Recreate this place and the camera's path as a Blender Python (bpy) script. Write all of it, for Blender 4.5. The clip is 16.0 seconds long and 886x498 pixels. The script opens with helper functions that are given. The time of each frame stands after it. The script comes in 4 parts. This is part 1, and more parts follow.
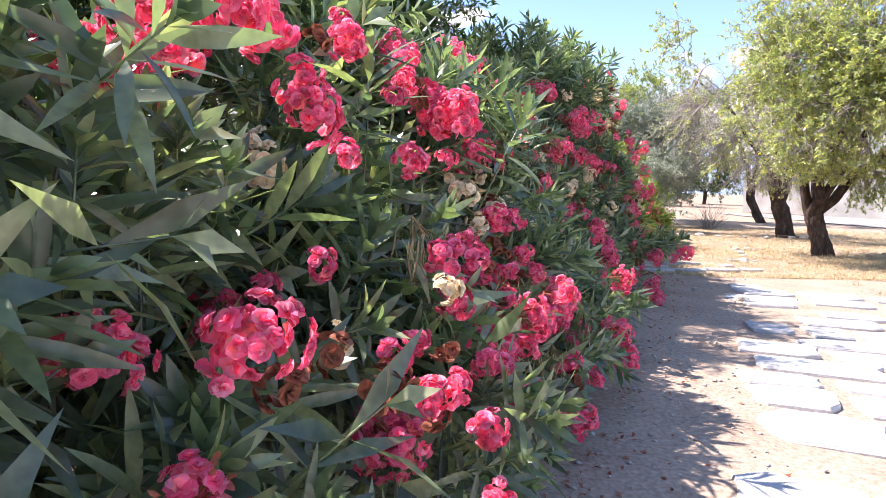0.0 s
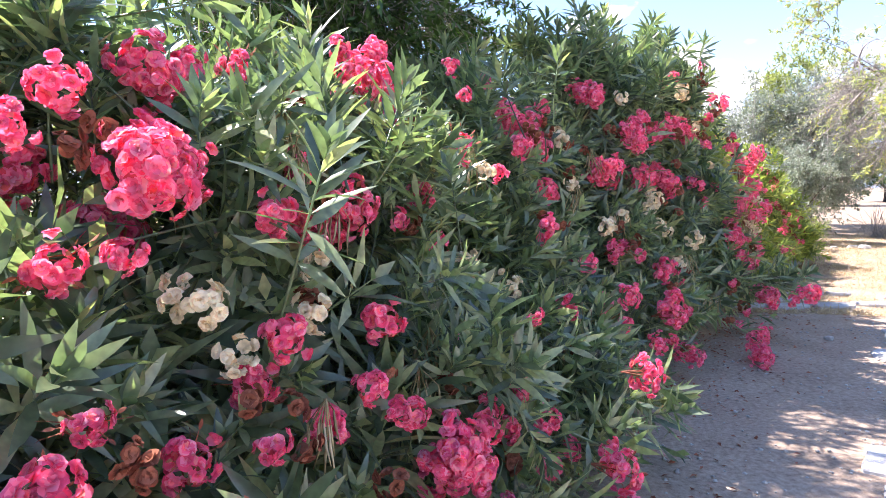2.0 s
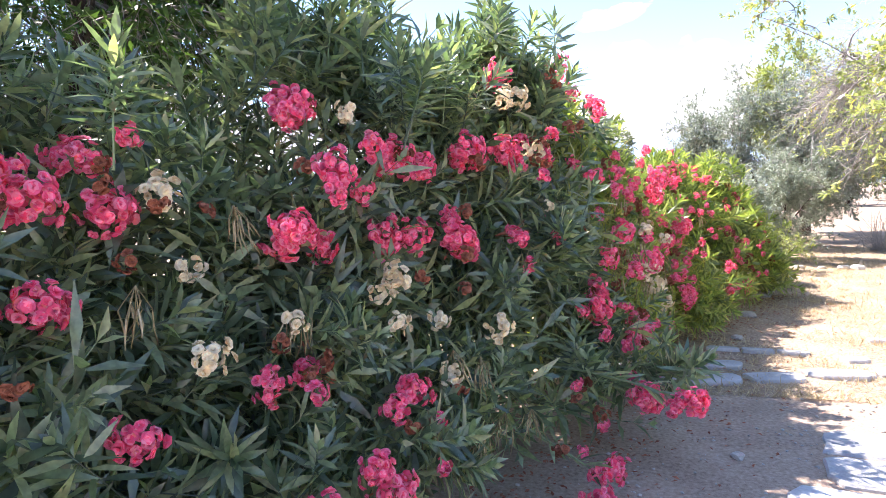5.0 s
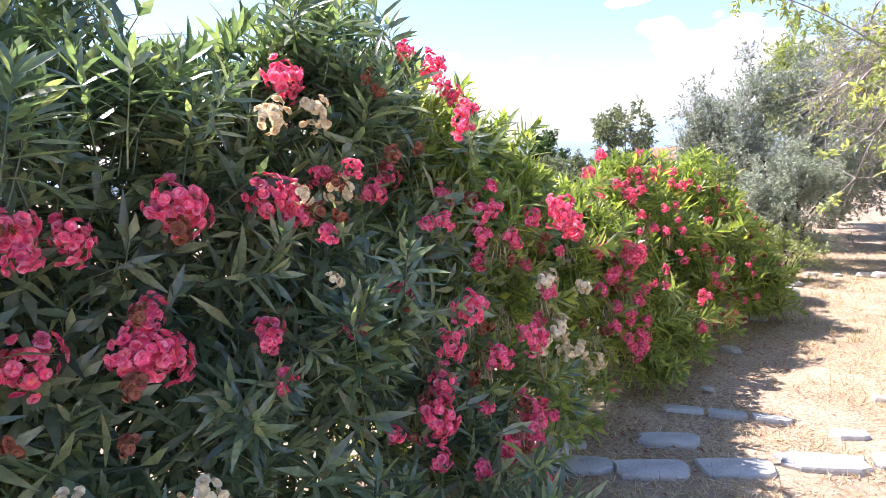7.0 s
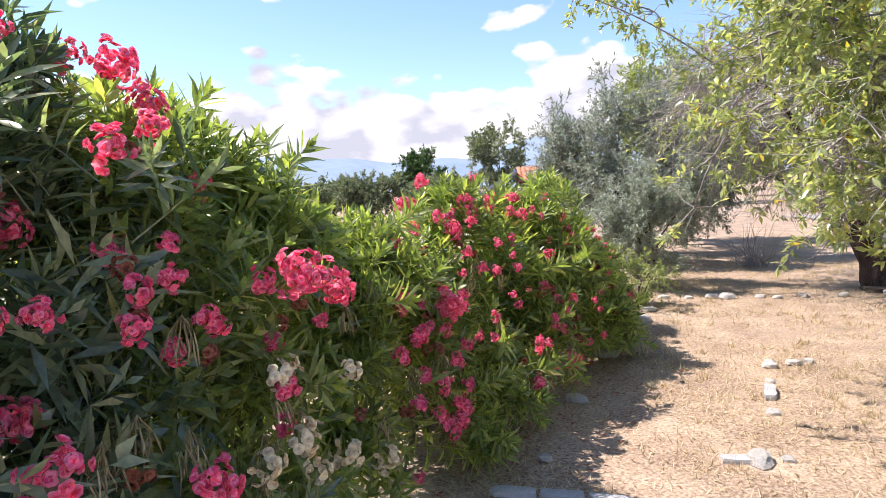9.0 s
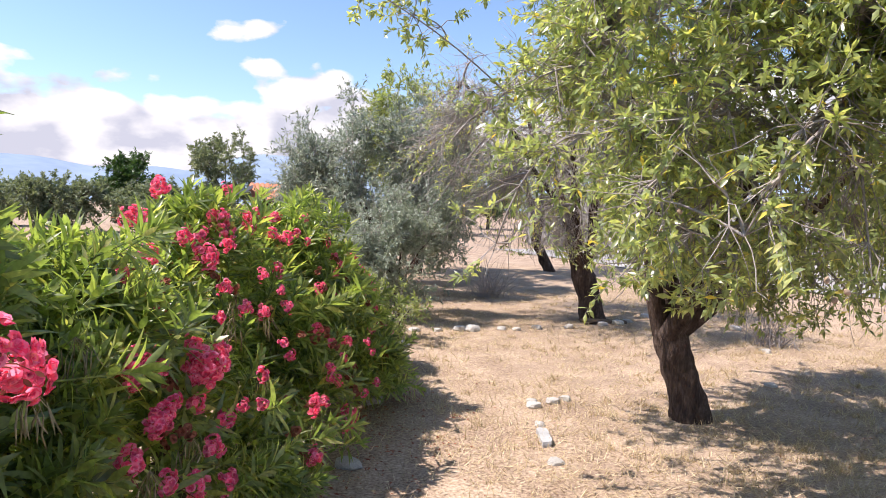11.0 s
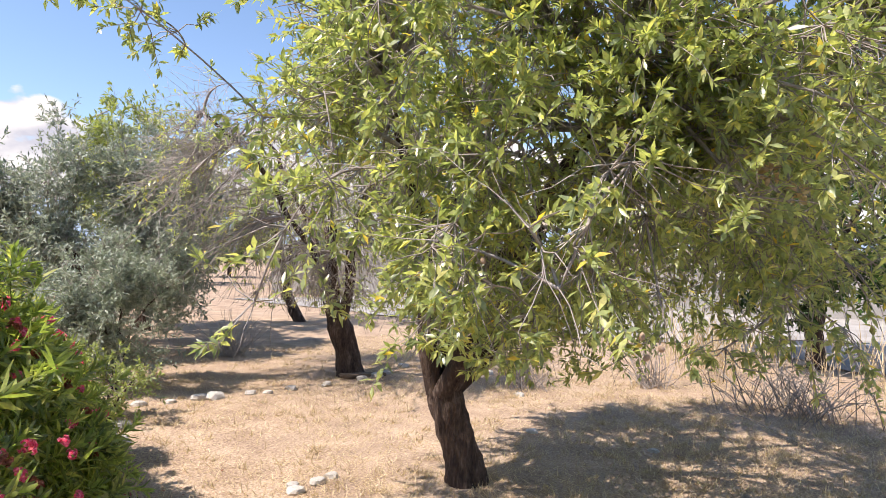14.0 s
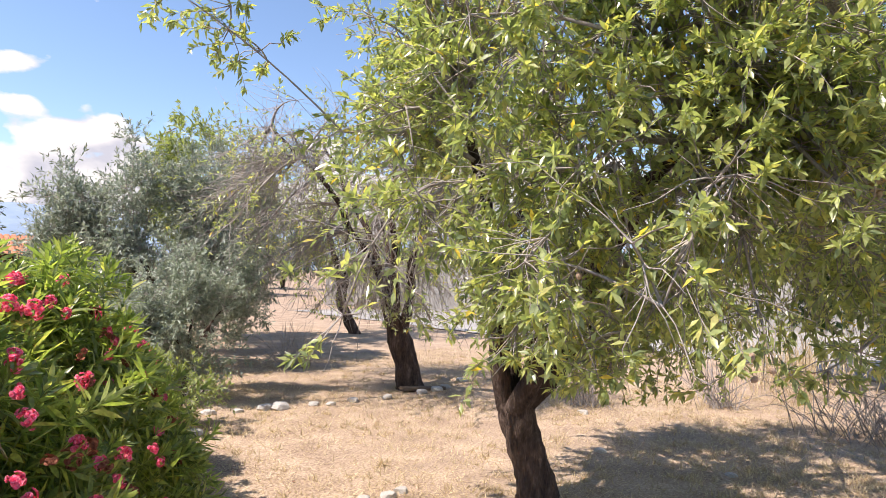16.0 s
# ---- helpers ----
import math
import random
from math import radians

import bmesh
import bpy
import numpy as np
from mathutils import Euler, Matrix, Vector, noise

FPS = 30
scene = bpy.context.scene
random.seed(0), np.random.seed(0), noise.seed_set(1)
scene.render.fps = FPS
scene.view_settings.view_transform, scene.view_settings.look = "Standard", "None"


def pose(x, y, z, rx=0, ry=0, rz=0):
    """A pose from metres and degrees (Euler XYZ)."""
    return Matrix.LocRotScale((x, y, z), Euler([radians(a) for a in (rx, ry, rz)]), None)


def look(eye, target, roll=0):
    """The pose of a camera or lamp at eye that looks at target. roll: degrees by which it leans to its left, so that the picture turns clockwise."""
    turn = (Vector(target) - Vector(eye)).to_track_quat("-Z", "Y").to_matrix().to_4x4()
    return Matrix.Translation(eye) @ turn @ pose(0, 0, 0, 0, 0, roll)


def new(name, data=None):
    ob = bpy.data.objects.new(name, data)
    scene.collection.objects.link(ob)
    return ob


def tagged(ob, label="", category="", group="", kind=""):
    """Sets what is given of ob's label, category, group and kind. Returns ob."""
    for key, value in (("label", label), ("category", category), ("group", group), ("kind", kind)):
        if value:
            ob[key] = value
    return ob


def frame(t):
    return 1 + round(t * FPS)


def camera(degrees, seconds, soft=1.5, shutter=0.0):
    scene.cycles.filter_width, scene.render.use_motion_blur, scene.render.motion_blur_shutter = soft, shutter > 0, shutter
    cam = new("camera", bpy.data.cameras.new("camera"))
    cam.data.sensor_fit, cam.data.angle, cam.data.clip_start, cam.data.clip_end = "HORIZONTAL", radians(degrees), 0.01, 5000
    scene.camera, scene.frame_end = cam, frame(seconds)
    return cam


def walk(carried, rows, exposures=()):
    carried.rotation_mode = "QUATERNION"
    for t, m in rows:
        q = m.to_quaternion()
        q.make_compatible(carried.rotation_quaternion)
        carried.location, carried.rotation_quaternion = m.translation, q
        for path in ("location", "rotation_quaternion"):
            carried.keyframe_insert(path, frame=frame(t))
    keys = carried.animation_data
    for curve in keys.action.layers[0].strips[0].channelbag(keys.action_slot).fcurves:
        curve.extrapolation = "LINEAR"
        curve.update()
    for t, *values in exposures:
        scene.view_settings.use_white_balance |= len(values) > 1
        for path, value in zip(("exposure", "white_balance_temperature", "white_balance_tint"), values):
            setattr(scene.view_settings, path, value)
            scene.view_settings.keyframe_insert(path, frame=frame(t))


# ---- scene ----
cam = camera(71.0, 16.0, soft=0.7)
PATH = [
    (0, (0.103, 0.046, 0.965), (0.134, 2.035, 0.762), 1.7),
    (0.5, (0.345, 0.215, 1.018), (0.274, 2.203, 0.817), 1.0),
    (1, (0.543, 0.528, 1.054), (0.431, 2.515, 0.86), 0.4),
    (1.5, (0.696, 0.789, 1.08), (0.467, 2.766, 0.885), -0.1),
    (2, (0.876, 1.061, 1.146), (0.454, 3.008, 0.964), -0.7),
    (2.5, (0.999, 1.398, 1.155), (0.546, 3.338, 0.973), -1.3),
    (3, (1.17, 1.657, 1.201), (0.717, 3.597, 1.03), -1.5),
    (3.5, (1.439, 1.915, 1.276), (0.978, 3.854, 1.104), -1.7),
    (4, (1.62, 2.211, 1.29), (1.154, 4.148, 1.114), -1.6),
    (4.5, (1.777, 2.548, 1.359), (1.318, 4.487, 1.182), -1.7),
    (5, (2.047, 2.855, 1.389), (1.571, 4.789, 1.214), -1.7),
    (5.2, (2.146, 2.971, 1.419), (1.65, 4.901, 1.239), -1.8),
    (7.3, (2.767, 4.329, 1.649), (2.204, 6.235, 1.423), -2.6),
    (7.5, (2.781, 4.444, 1.657), (2.249, 6.359, 1.436), -2.7),
    (8, (2.864, 4.647, 1.673), (2.387, 6.579, 1.473), -3.0),
    (8.5, (3.077, 4.911, 1.699), (2.742, 6.874, 1.511), -3.3),
    (9, (3.126, 5.145, 1.701), (2.919, 7.125, 1.512), -3.0),
    (9.2, (3.126, 5.24, 1.711), (2.979, 7.227, 1.527), -2.8),
    (11.3, (2.798, 6.11, 1.694), (3.552, 7.959, 1.584), 1.8),
    (11.5, (2.771, 6.152, 1.699), (3.573, 7.982, 1.607), 1.9),
    (12, (2.775, 6.27, 1.714), (3.714, 8.036, 1.671), 2.1),
    (12.5, (2.857, 6.364, 1.704), (3.982, 8.017, 1.706), 1.9),
    (13, (2.926, 6.485, 1.683), (4.206, 8.022, 1.716), 1.7),
    (13.5, (2.964, 6.631, 1.691), (4.298, 8.12, 1.738), 1.6),
    (14, (3.078, 6.7, 1.702), (4.426, 8.177, 1.741), 1.4),
    (14.5, (3.149, 6.726, 1.728), (4.514, 8.187, 1.776), 1.2),
    (15, (3.114, 6.754, 1.753), (4.498, 8.195, 1.836), 1.5),
    (15.5, (3.037, 6.797, 1.725), (4.381, 8.275, 1.81), 1.5),
    (16, (2.958, 6.839, 1.704), (4.187, 8.415, 1.781), 1.8),
]
walk(cam, [(t, look(eye, target, roll)) for t, eye, target, roll in PATH],
     exposures=[(0, 1.76, 6500, 20), (1.5, 1.92, 6350, 20), (2.5, 2.18, 6350, 20), (5.2, 2.16, 6400, 20), (7.3, 1.75, 6400, 20), (8.2, 1.45, 6500, 18), (9, 1.30, 6500, 17),
                (11.5, 1.20, 6600, 17), (13, 1.22, 6850, 16), (16, 1.22, 6850, 16)])

# ---- sky and sun ----
SUN_ELEV = radians(55)
SUN_TO = Vector((-0.97 * math.cos(SUN_ELEV), 0.22 * math.cos(SUN_ELEV), math.sin(SUN_ELEV))).normalized()
sun = new("sun", bpy.data.lights.new("sun", "SUN"))
sun.data.energy, sun.data.angle, sun.data.color = 3.5, radians(0.53), (1.0, 0.94, 0.87)
sun.matrix_world = look((0, 0, 30), Vector((0, 0, 30)) - SUN_TO)


def make_world():
    w = bpy.data.worlds.new("sky")
    scene.world = w
    w.use_nodes = True
    nt = w.node_tree
    nt.nodes.clear()
    N, L = nt.nodes.new, nt.links.new

    def math_node(op, a, b=None, clamp=False):
        n = N("ShaderNodeMath")
        n.operation, n.use_clamp = op, clamp
        for i, v in enumerate((a, b)):
            if v is None:
                continue
            if isinstance(v, (int, float)):
                n.inputs[i].default_value = v
            else:
                L(v, n.inputs[i])
        return n.outputs[0]

    sky = N("ShaderNodeTexSky")
    sky.sky_type, sky.sun_disc = "NISHITA", False
    sky.sun_elevation, sky.sun_rotation = SUN_ELEV, math.atan2(SUN_TO.x, SUN_TO.y)
    sky.air_density, sky.dust_density, sky.ozone_density = 1.0, 0.2, 4.0
    co = N("ShaderNodeTexCoord")
    sep = N("ShaderNodeSeparateXYZ")
    L(co.outputs["Generated"], sep.inputs[0])
    z = sep.outputs[2]
    mp = N("ShaderNodeMapping")
    mp.inputs["Scale"].default_value = (1, 1, 1.9)
    mp.inputs["Location"].default_value = (3.1, 1.4, 0.2)
    L(co.outputs["Generated"], mp.inputs[0])
    big = N("ShaderNodeTexNoise")
    big.inputs["Scale"].default_value, big.inputs["Detail"].default_value, big.inputs["Roughness"].default_value = 5.2, 9.0, 0.52
    L(mp.outputs[0], big.inputs[0])
    # cumulus thick near the horizon, thinning out upwards
    fall = math_node("MULTIPLY", math_node("SUBTRACT", z, 0.188), -3.6)
    fall = math_node("MINIMUM", fall, 0.34)
    fall = math_node("MAXIMUM", fall, -0.15)
    puff = N("ShaderNodeTexVoronoi")
    puff.feature, puff.inputs["Scale"].default_value = "SMOOTH_F1", 15.0
    puff.inputs["Smoothness"].default_value = 0.35
    wob = N("ShaderNodeVectorMath")
    wob.operation = "MULTIPLY_ADD"
    wob.inputs[1].default_value = (0.07, 0.07, 0.07)
    L(big.outputs["Color"], wob.inputs[0])
    L(mp.outputs[0], wob.inputs[2])
    L(wob.outputs[0], puff.inputs[0])
    dome = math_node("MULTIPLY", math_node("SUBTRACT", 0.42, puff.outputs["Distance"]), 0.34)
    dens = math_node("ADD", math_node("ADD", math_node("SUBTRACT", big.outputs[0], 0.5), dome), fall)
    mask = math_node("MULTIPLY", dens, 16.0, True)
    fine = N("ShaderNodeTexNoise")
    fine.inputs["Scale"].default_value, fine.inputs["Detail"].default_value = 9.0, 5.0
    L(mp.outputs[0], fine.inputs[0])
    ramp = N("ShaderNodeValToRGB")
    ramp.color_ramp.elements[0].position, ramp.color_ramp.elements[0].color = 0.40, (0.72, 0.75, 0.87, 1)
    ramp.color_ramp.elements[1].position, ramp.color_ramp.elements[1].color = 0.56, (1.15, 1.15, 1.16, 1)
    L(math_node("ADD", math_node("ADD", fine.outputs[0], dome), math_node("MULTIPLY", z, 0.35)), ramp.inputs[0])
    bg_sky, bg_cloud = N("ShaderNodeBackground"), N("ShaderNodeBackground")
    L(sky.outputs[0], bg_sky.inputs[0])
    bg_sky.inputs[1].default_value = 0.098
    L(ramp.outputs[0], bg_cloud.inputs[0])
    bg_cloud.inputs[1].default_value = 0.42
    mix = N("ShaderNodeMixShader")
    L(mask, mix.inputs[0])
    L(bg_sky.outputs[0], mix.inputs[1])
    L(bg_cloud.outputs[0], mix.inputs[2])
    out = N("ShaderNodeOutputWorld")
    L(mix.outputs[0], out.inputs[0])


make_world()
rng = np.random.default_rng(11)


# ---- materials ----
def nodes_of(name):
    m = bpy.data.materials.new(name)
    m.use_nodes = True
    nt = m.node_tree
    nt.nodes.clear()
    return m, nt, nt.nodes.new, nt.links.new


def ramp_node(nt, stops):
    r = nt.nodes.new("ShaderNodeValToRGB")
    el = r.color_ramp.elements
    while len(el) < len(stops):
        el.new(0.5)
    for e, (p, c) in zip(el, stops):
        e.position, e.color = p, (*c, 1)
    return r


def leaf_material(name, stops, through_light=0.35, rough=0.42, spec=0.5, per_object=False, glow=(1.45, 1.5, 0.75)):
    """Leaf or petal: hue varies from leaf to leaf, and light shines through."""
    m, nt, N, L = nodes_of(name)
    geo = N("ShaderNodeObjectInfo") if per_object else N("ShaderNodeNewGeometry")
    rnd = geo.outputs["Random"] if per_object else geo.outputs["Random Per Island"]
    r = ramp_node(nt, stops)
    L(rnd, r.inputs[0])
    co, noi = N("ShaderNodeTexCoord"), N("ShaderNodeTexNoise")
    noi.inputs["Scale"].default_value = 45.0
    L(co.outputs["Object"], noi.inputs[0])
    hs = N("ShaderNodeHueSaturation")
    rng_map = N("ShaderNodeMapRange")
    rng_map.inputs[1].default_value, rng_map.inputs[2].default_value = 0.3, 0.7
    rng_map.inputs[3].default_value, rng_map.inputs[4].default_value = 0.75, 1.25
    L(noi.outputs[0], rng_map.inputs[0])
    L(rng_map.outputs[0], hs.inputs["Value"])
    L(r.outputs[0], hs.inputs["Color"])
    p = N("ShaderNodeBsdfPrincipled")
    p.inputs["Roughness"].default_value = rough
    p.inputs["Specular IOR Level"].default_value = spec
    L(hs.outputs[0], p.inputs["Base Color"])
    tr = N("ShaderNodeBsdfTranslucent")
    warm = N("ShaderNodeMixRGB")
    warm.blend_type = "MULTIPLY"
    warm.inputs[0].default_value = 1.0
    warm.inputs[2].default_value = (*glow, 1)
    L(hs.outputs[0], warm.inputs[1])
    L(warm.outputs[0], tr.inputs[0])
    mx = N("ShaderNodeMixShader")
    mx.inputs[0].default_value = through_light
    L(p.outputs[0], mx.inputs[1])
    L(tr.outputs[0], mx.inputs[2])
    o = N("ShaderNodeOutputMaterial")
    L(mx.outputs[0], o.inputs[0])
    return m


def rough_material(name, stops, scale=6.0, fine=60.0, bump=0.4, rough=0.9, stretch=(1, 1, 1), vary=0.0, dist=0.02):
    """Stone, bark, soil or wood: two scales of colour and relief."""
    m, nt, N, L = nodes_of(name)
    co, mp = N("ShaderNodeTexCoord"), N("ShaderNodeMapping")
    mp.inputs["Scale"].default_value = stretch
    L(co.outputs["Object"], mp.inputs[0])
    a, b = N("ShaderNodeTexNoise"), N("ShaderNodeTexNoise")
    a.inputs["Scale"].default_value, a.inputs["Detail"].default_value = scale, 6
    b.inputs["Scale"].default_value, b.inputs["Detail"].default_value = fine, 4
    L(mp.outputs[0], a.inputs[0])
    L(mp.outputs[0], b.inputs[0])
    mixv = N("ShaderNodeMath")
    mixv.operation = "MULTIPLY_ADD"
    L(b.outputs[0], mixv.inputs[0])
    mixv.inputs[1].default_value = 0.5
    half = N("ShaderNodeMath")
    half.operation = "MULTIPLY_ADD"
    L(a.outputs[0], half.inputs[0])
    half.inputs[1].default_value = 0.9
    half.inputs[2].default_value = -0.2
    L(half.outputs[0], mixv.inputs[2])
    r = ramp_node(nt, stops)
    L(mixv.outputs[0], r.inputs[0])
    colour = r.outputs[0]
    if vary:
        info, hs, mr = N("ShaderNodeObjectInfo"), N("ShaderNodeHueSaturation"), N("ShaderNodeMapRange")
        mr.inputs[3].default_value, mr.inputs[4].default_value = 1 - vary, 1 + vary
        L(info.outputs["Random"], mr.inputs[0])
        L(mr.outputs[0], hs.inputs["Value"])
        L(colour, hs.inputs["Color"])
        colour = hs.outputs[0]
    p = N("ShaderNodeBsdfPrincipled")
    p.inputs["Roughness"].default_value = rough
    p.inputs["Specular IOR Level"].default_value = 0.25
    L(colour, p.inputs["Base Color"])
    bp = N("ShaderNodeBump")
    bp.inputs["Strength"].default_value, bp.inputs["Distance"].default_value = bump, dist
    L(mixv.outputs[0], bp.inputs["Height"])
    L(bp.outputs[0], p.inputs["Normal"])
    o = N("ShaderNodeOutputMaterial")
    L(p.outputs[0], o.inputs[0])
    return m


M_OLEANDER = leaf_material("oleander_leaf", [(0.0, (0.065, 0.10, 0.066)), (0.4, (0.15, 0.20, 0.122)), (0.75, (0.265, 0.325, 0.175)), (1.0, (0.38, 0.40, 0.21))], 0.38, 0.28, 1.0, glow=(1.45, 1.7, 0.85))
# same leaf made lighter and yellower: backlit sun painted into the colour
M_OLEANDER_SUNLIT = leaf_material("sunlit_oleander_leaf", [(0.0, (0.125, 0.165, 0.065)), (0.45, (0.235, 0.29, 0.105)), (0.85, (0.35, 0.395, 0.135)), (1.0, (0.48, 0.45, 0.18))], 0.52, 0.34, 0.8, glow=(1.6, 1.75, 0.7))
M_ALMOND = leaf_material("almond_leaf", [(0.0, (0.175, 0.225, 0.115)), (0.45, (0.31, 0.365, 0.16)), (0.85, (0.445, 0.48, 0.20)), (0.975, (0.54, 0.52, 0.20)), (1.0, (0.72, 0.52, 0.07))], 0.48, 0.32, 1.0, glow=(1.6, 1.6, 0.85))
M_OLIVE = leaf_material("olive_leaf", [(0.0, (0.19, 0.225, 0.17)), (0.6, (0.31, 0.345, 0.28)), (1.0, (0.48, 0.52, 0.45))], 0.25, 0.5, 0.35, glow=(1.1, 1.2, 0.9))
M_SILVER = leaf_material("silver_leaf", [(0.0, (0.22, 0.26, 0.19)), (1.0, (0.42, 0.46, 0.38))], 0.25, 0.55, 0.3, glow=(1.1, 1.2, 0.9))
M_LIME = leaf_material("lime_leaf", [(0.0, (0.19, 0.23, 0.09)), (1.0, (0.36, 0.40, 0.16))], 0.4)
M_DARKLEAF = leaf_material("dark_leaf", [(0.0, (0.03, 0.07, 0.02)), (1.0, (0.08, 0.15, 0.04))], 0.35)
# pale olive green, lightened further to stand in for distance haze
M_FARLEAF_HAZE = leaf_material("far_leaf_haze", [(0.0, (0.14, 0.17, 0.11)), (1.0, (0.27, 0.30, 0.20))], 0.3, 0.6, 0.2)
M_PINK = leaf_material("petal_pink", [(0.0, (0.82, 0.12, 0.26)), (0.45, (0.91, 0.23, 0.38)), (0.8, (0.96, 0.43, 0.56)), (0.93, (0.90, 0.30, 0.26)), (1.0, (0.60, 0.07, 0.10))], 0.48, 0.5, 0.3, glow=(1.25, 1.1, 1.1))
M_CREAM = leaf_material("petal_cream", [(0.0, (0.84, 0.74, 0.46)), (0.7, (0.90, 0.85, 0.64)), (1.0, (0.74, 0.56, 0.30))], 0.3, 0.55, 0.3, glow=(1.25, 1.1, 1.1))
M_POD = leaf_material("seed_pod", [(0.0, (0.24, 0.20, 0.10)), (0.6, (0.42, 0.35, 0.20)), (1.0, (0.55, 0.47, 0.32))], 0.2, 0.7, 0.3)
M_WITHER = leaf_material("petal_withered", [(0.0, (0.22, 0.07, 0.04)), (1.0, (0.42, 0.17, 0.10))], 0.2, 0.8, 0.2, glow=(1.25, 1.1, 1.1))
M_DRYLEAF = leaf_material("dry_leaf", [(0.0, (0.40, 0.28, 0.17)), (1.0, (0.58, 0.44, 0.30))], 0.25, 0.8, 0.2)
M_STRAW = leaf_material("straw", [(0.0, (0.36, 0.27, 0.17)), (0.6, (0.54, 0.425, 0.28)), (1.0, (0.68, 0.57, 0.41))], 0.2, 0.7, 0.25)
M_NUT = rough_material("almond_husk", [(0.3, (0.30, 0.21, 0.14)), (0.7, (0.46, 0.34, 0.25))], 30, 200, 0.3, 0.85)
M_BARK = rough_material("almond_bark", [(0.3, (0.030, 0.021, 0.017)), (0.55, (0.085, 0.058, 0.045)), (0.8, (0.19, 0.14, 0.112))], 14, 70, 1.0, 0.95, (1, 1, 0.28), dist=0.05)
M_TWIG = rough_material("grey_twig", [(0.3, (0.22, 0.185, 0.165)), (0.75, (0.46, 0.42, 0.39))], 20, 90, 0.4, 0.9)
M_STEM = rough_material("oleander_stem", [(0.3, (0.10, 0.09, 0.05)), (0.75, (0.27, 0.24, 0.14))], 20, 90, 0.4, 0.8)
M_SLAB = rough_material("limestone", [(0.25, (0.30, 0.295, 0.285)), (0.5, (0.45, 0.445, 0.435)), (0.8, (0.56, 0.555, 0.55))], 5, 60, 0.5, 0.85, vary=0.18)
M_ROCK = rough_material("field_rock", [(0.25, (0.38, 0.35, 0.31)), (0.75, (0.66, 0.63, 0.58))], 9, 70, 0.6, 0.9, vary=0.15)
M_BOARD = rough_material("weathered_board", [(0.3, (0.10, 0.07, 0.05)), (0.75, (0.24, 0.18, 0.13))], 8, 60, 0.5, 0.9, (1, 8, 8))
M_PLASTER = rough_material("plaster", [(0.3, (0.60, 0.57, 0.52)), (0.75, (0.75, 0.73, 0.68))], 2, 40, 0.2, 0.9)
M_TILE = rough_material("roof_tile", [(0.3, (0.42, 0.14, 0.07)), (0.75, (0.60, 0.27, 0.15))], 6, 40, 0.3, 0.85)
M_SHEET = rough_material("grey_sheet", [(0.3, (0.30, 0.33, 0.40)), (0.75, (0.42, 0.45, 0.52))], 3, 30, 0.1, 0.5)
M_GRAVEL = rough_material("gravel", [(0.25, (0.25, 0.235, 0.215)), (0.75, (0.42, 0.40, 0.37))], 1.2, 30, 0.5, 0.95)
M_DRYPALM = rough_material("dry_frond", [(0.3, (0.19, 0.16, 0.135)), (0.75, (0.42, 0.375, 0.33))], 9, 60, 0.4, 0.9)
# distance haze is painted into the hills as a blue base colour
M_HILL_HAZE = rough_material("far_hill_haze", [(0.3, (0.20, 0.27, 0.36)), (0.75, (0.28, 0.35, 0.45))], 0.006, 0.03, 0.0, 1.0)


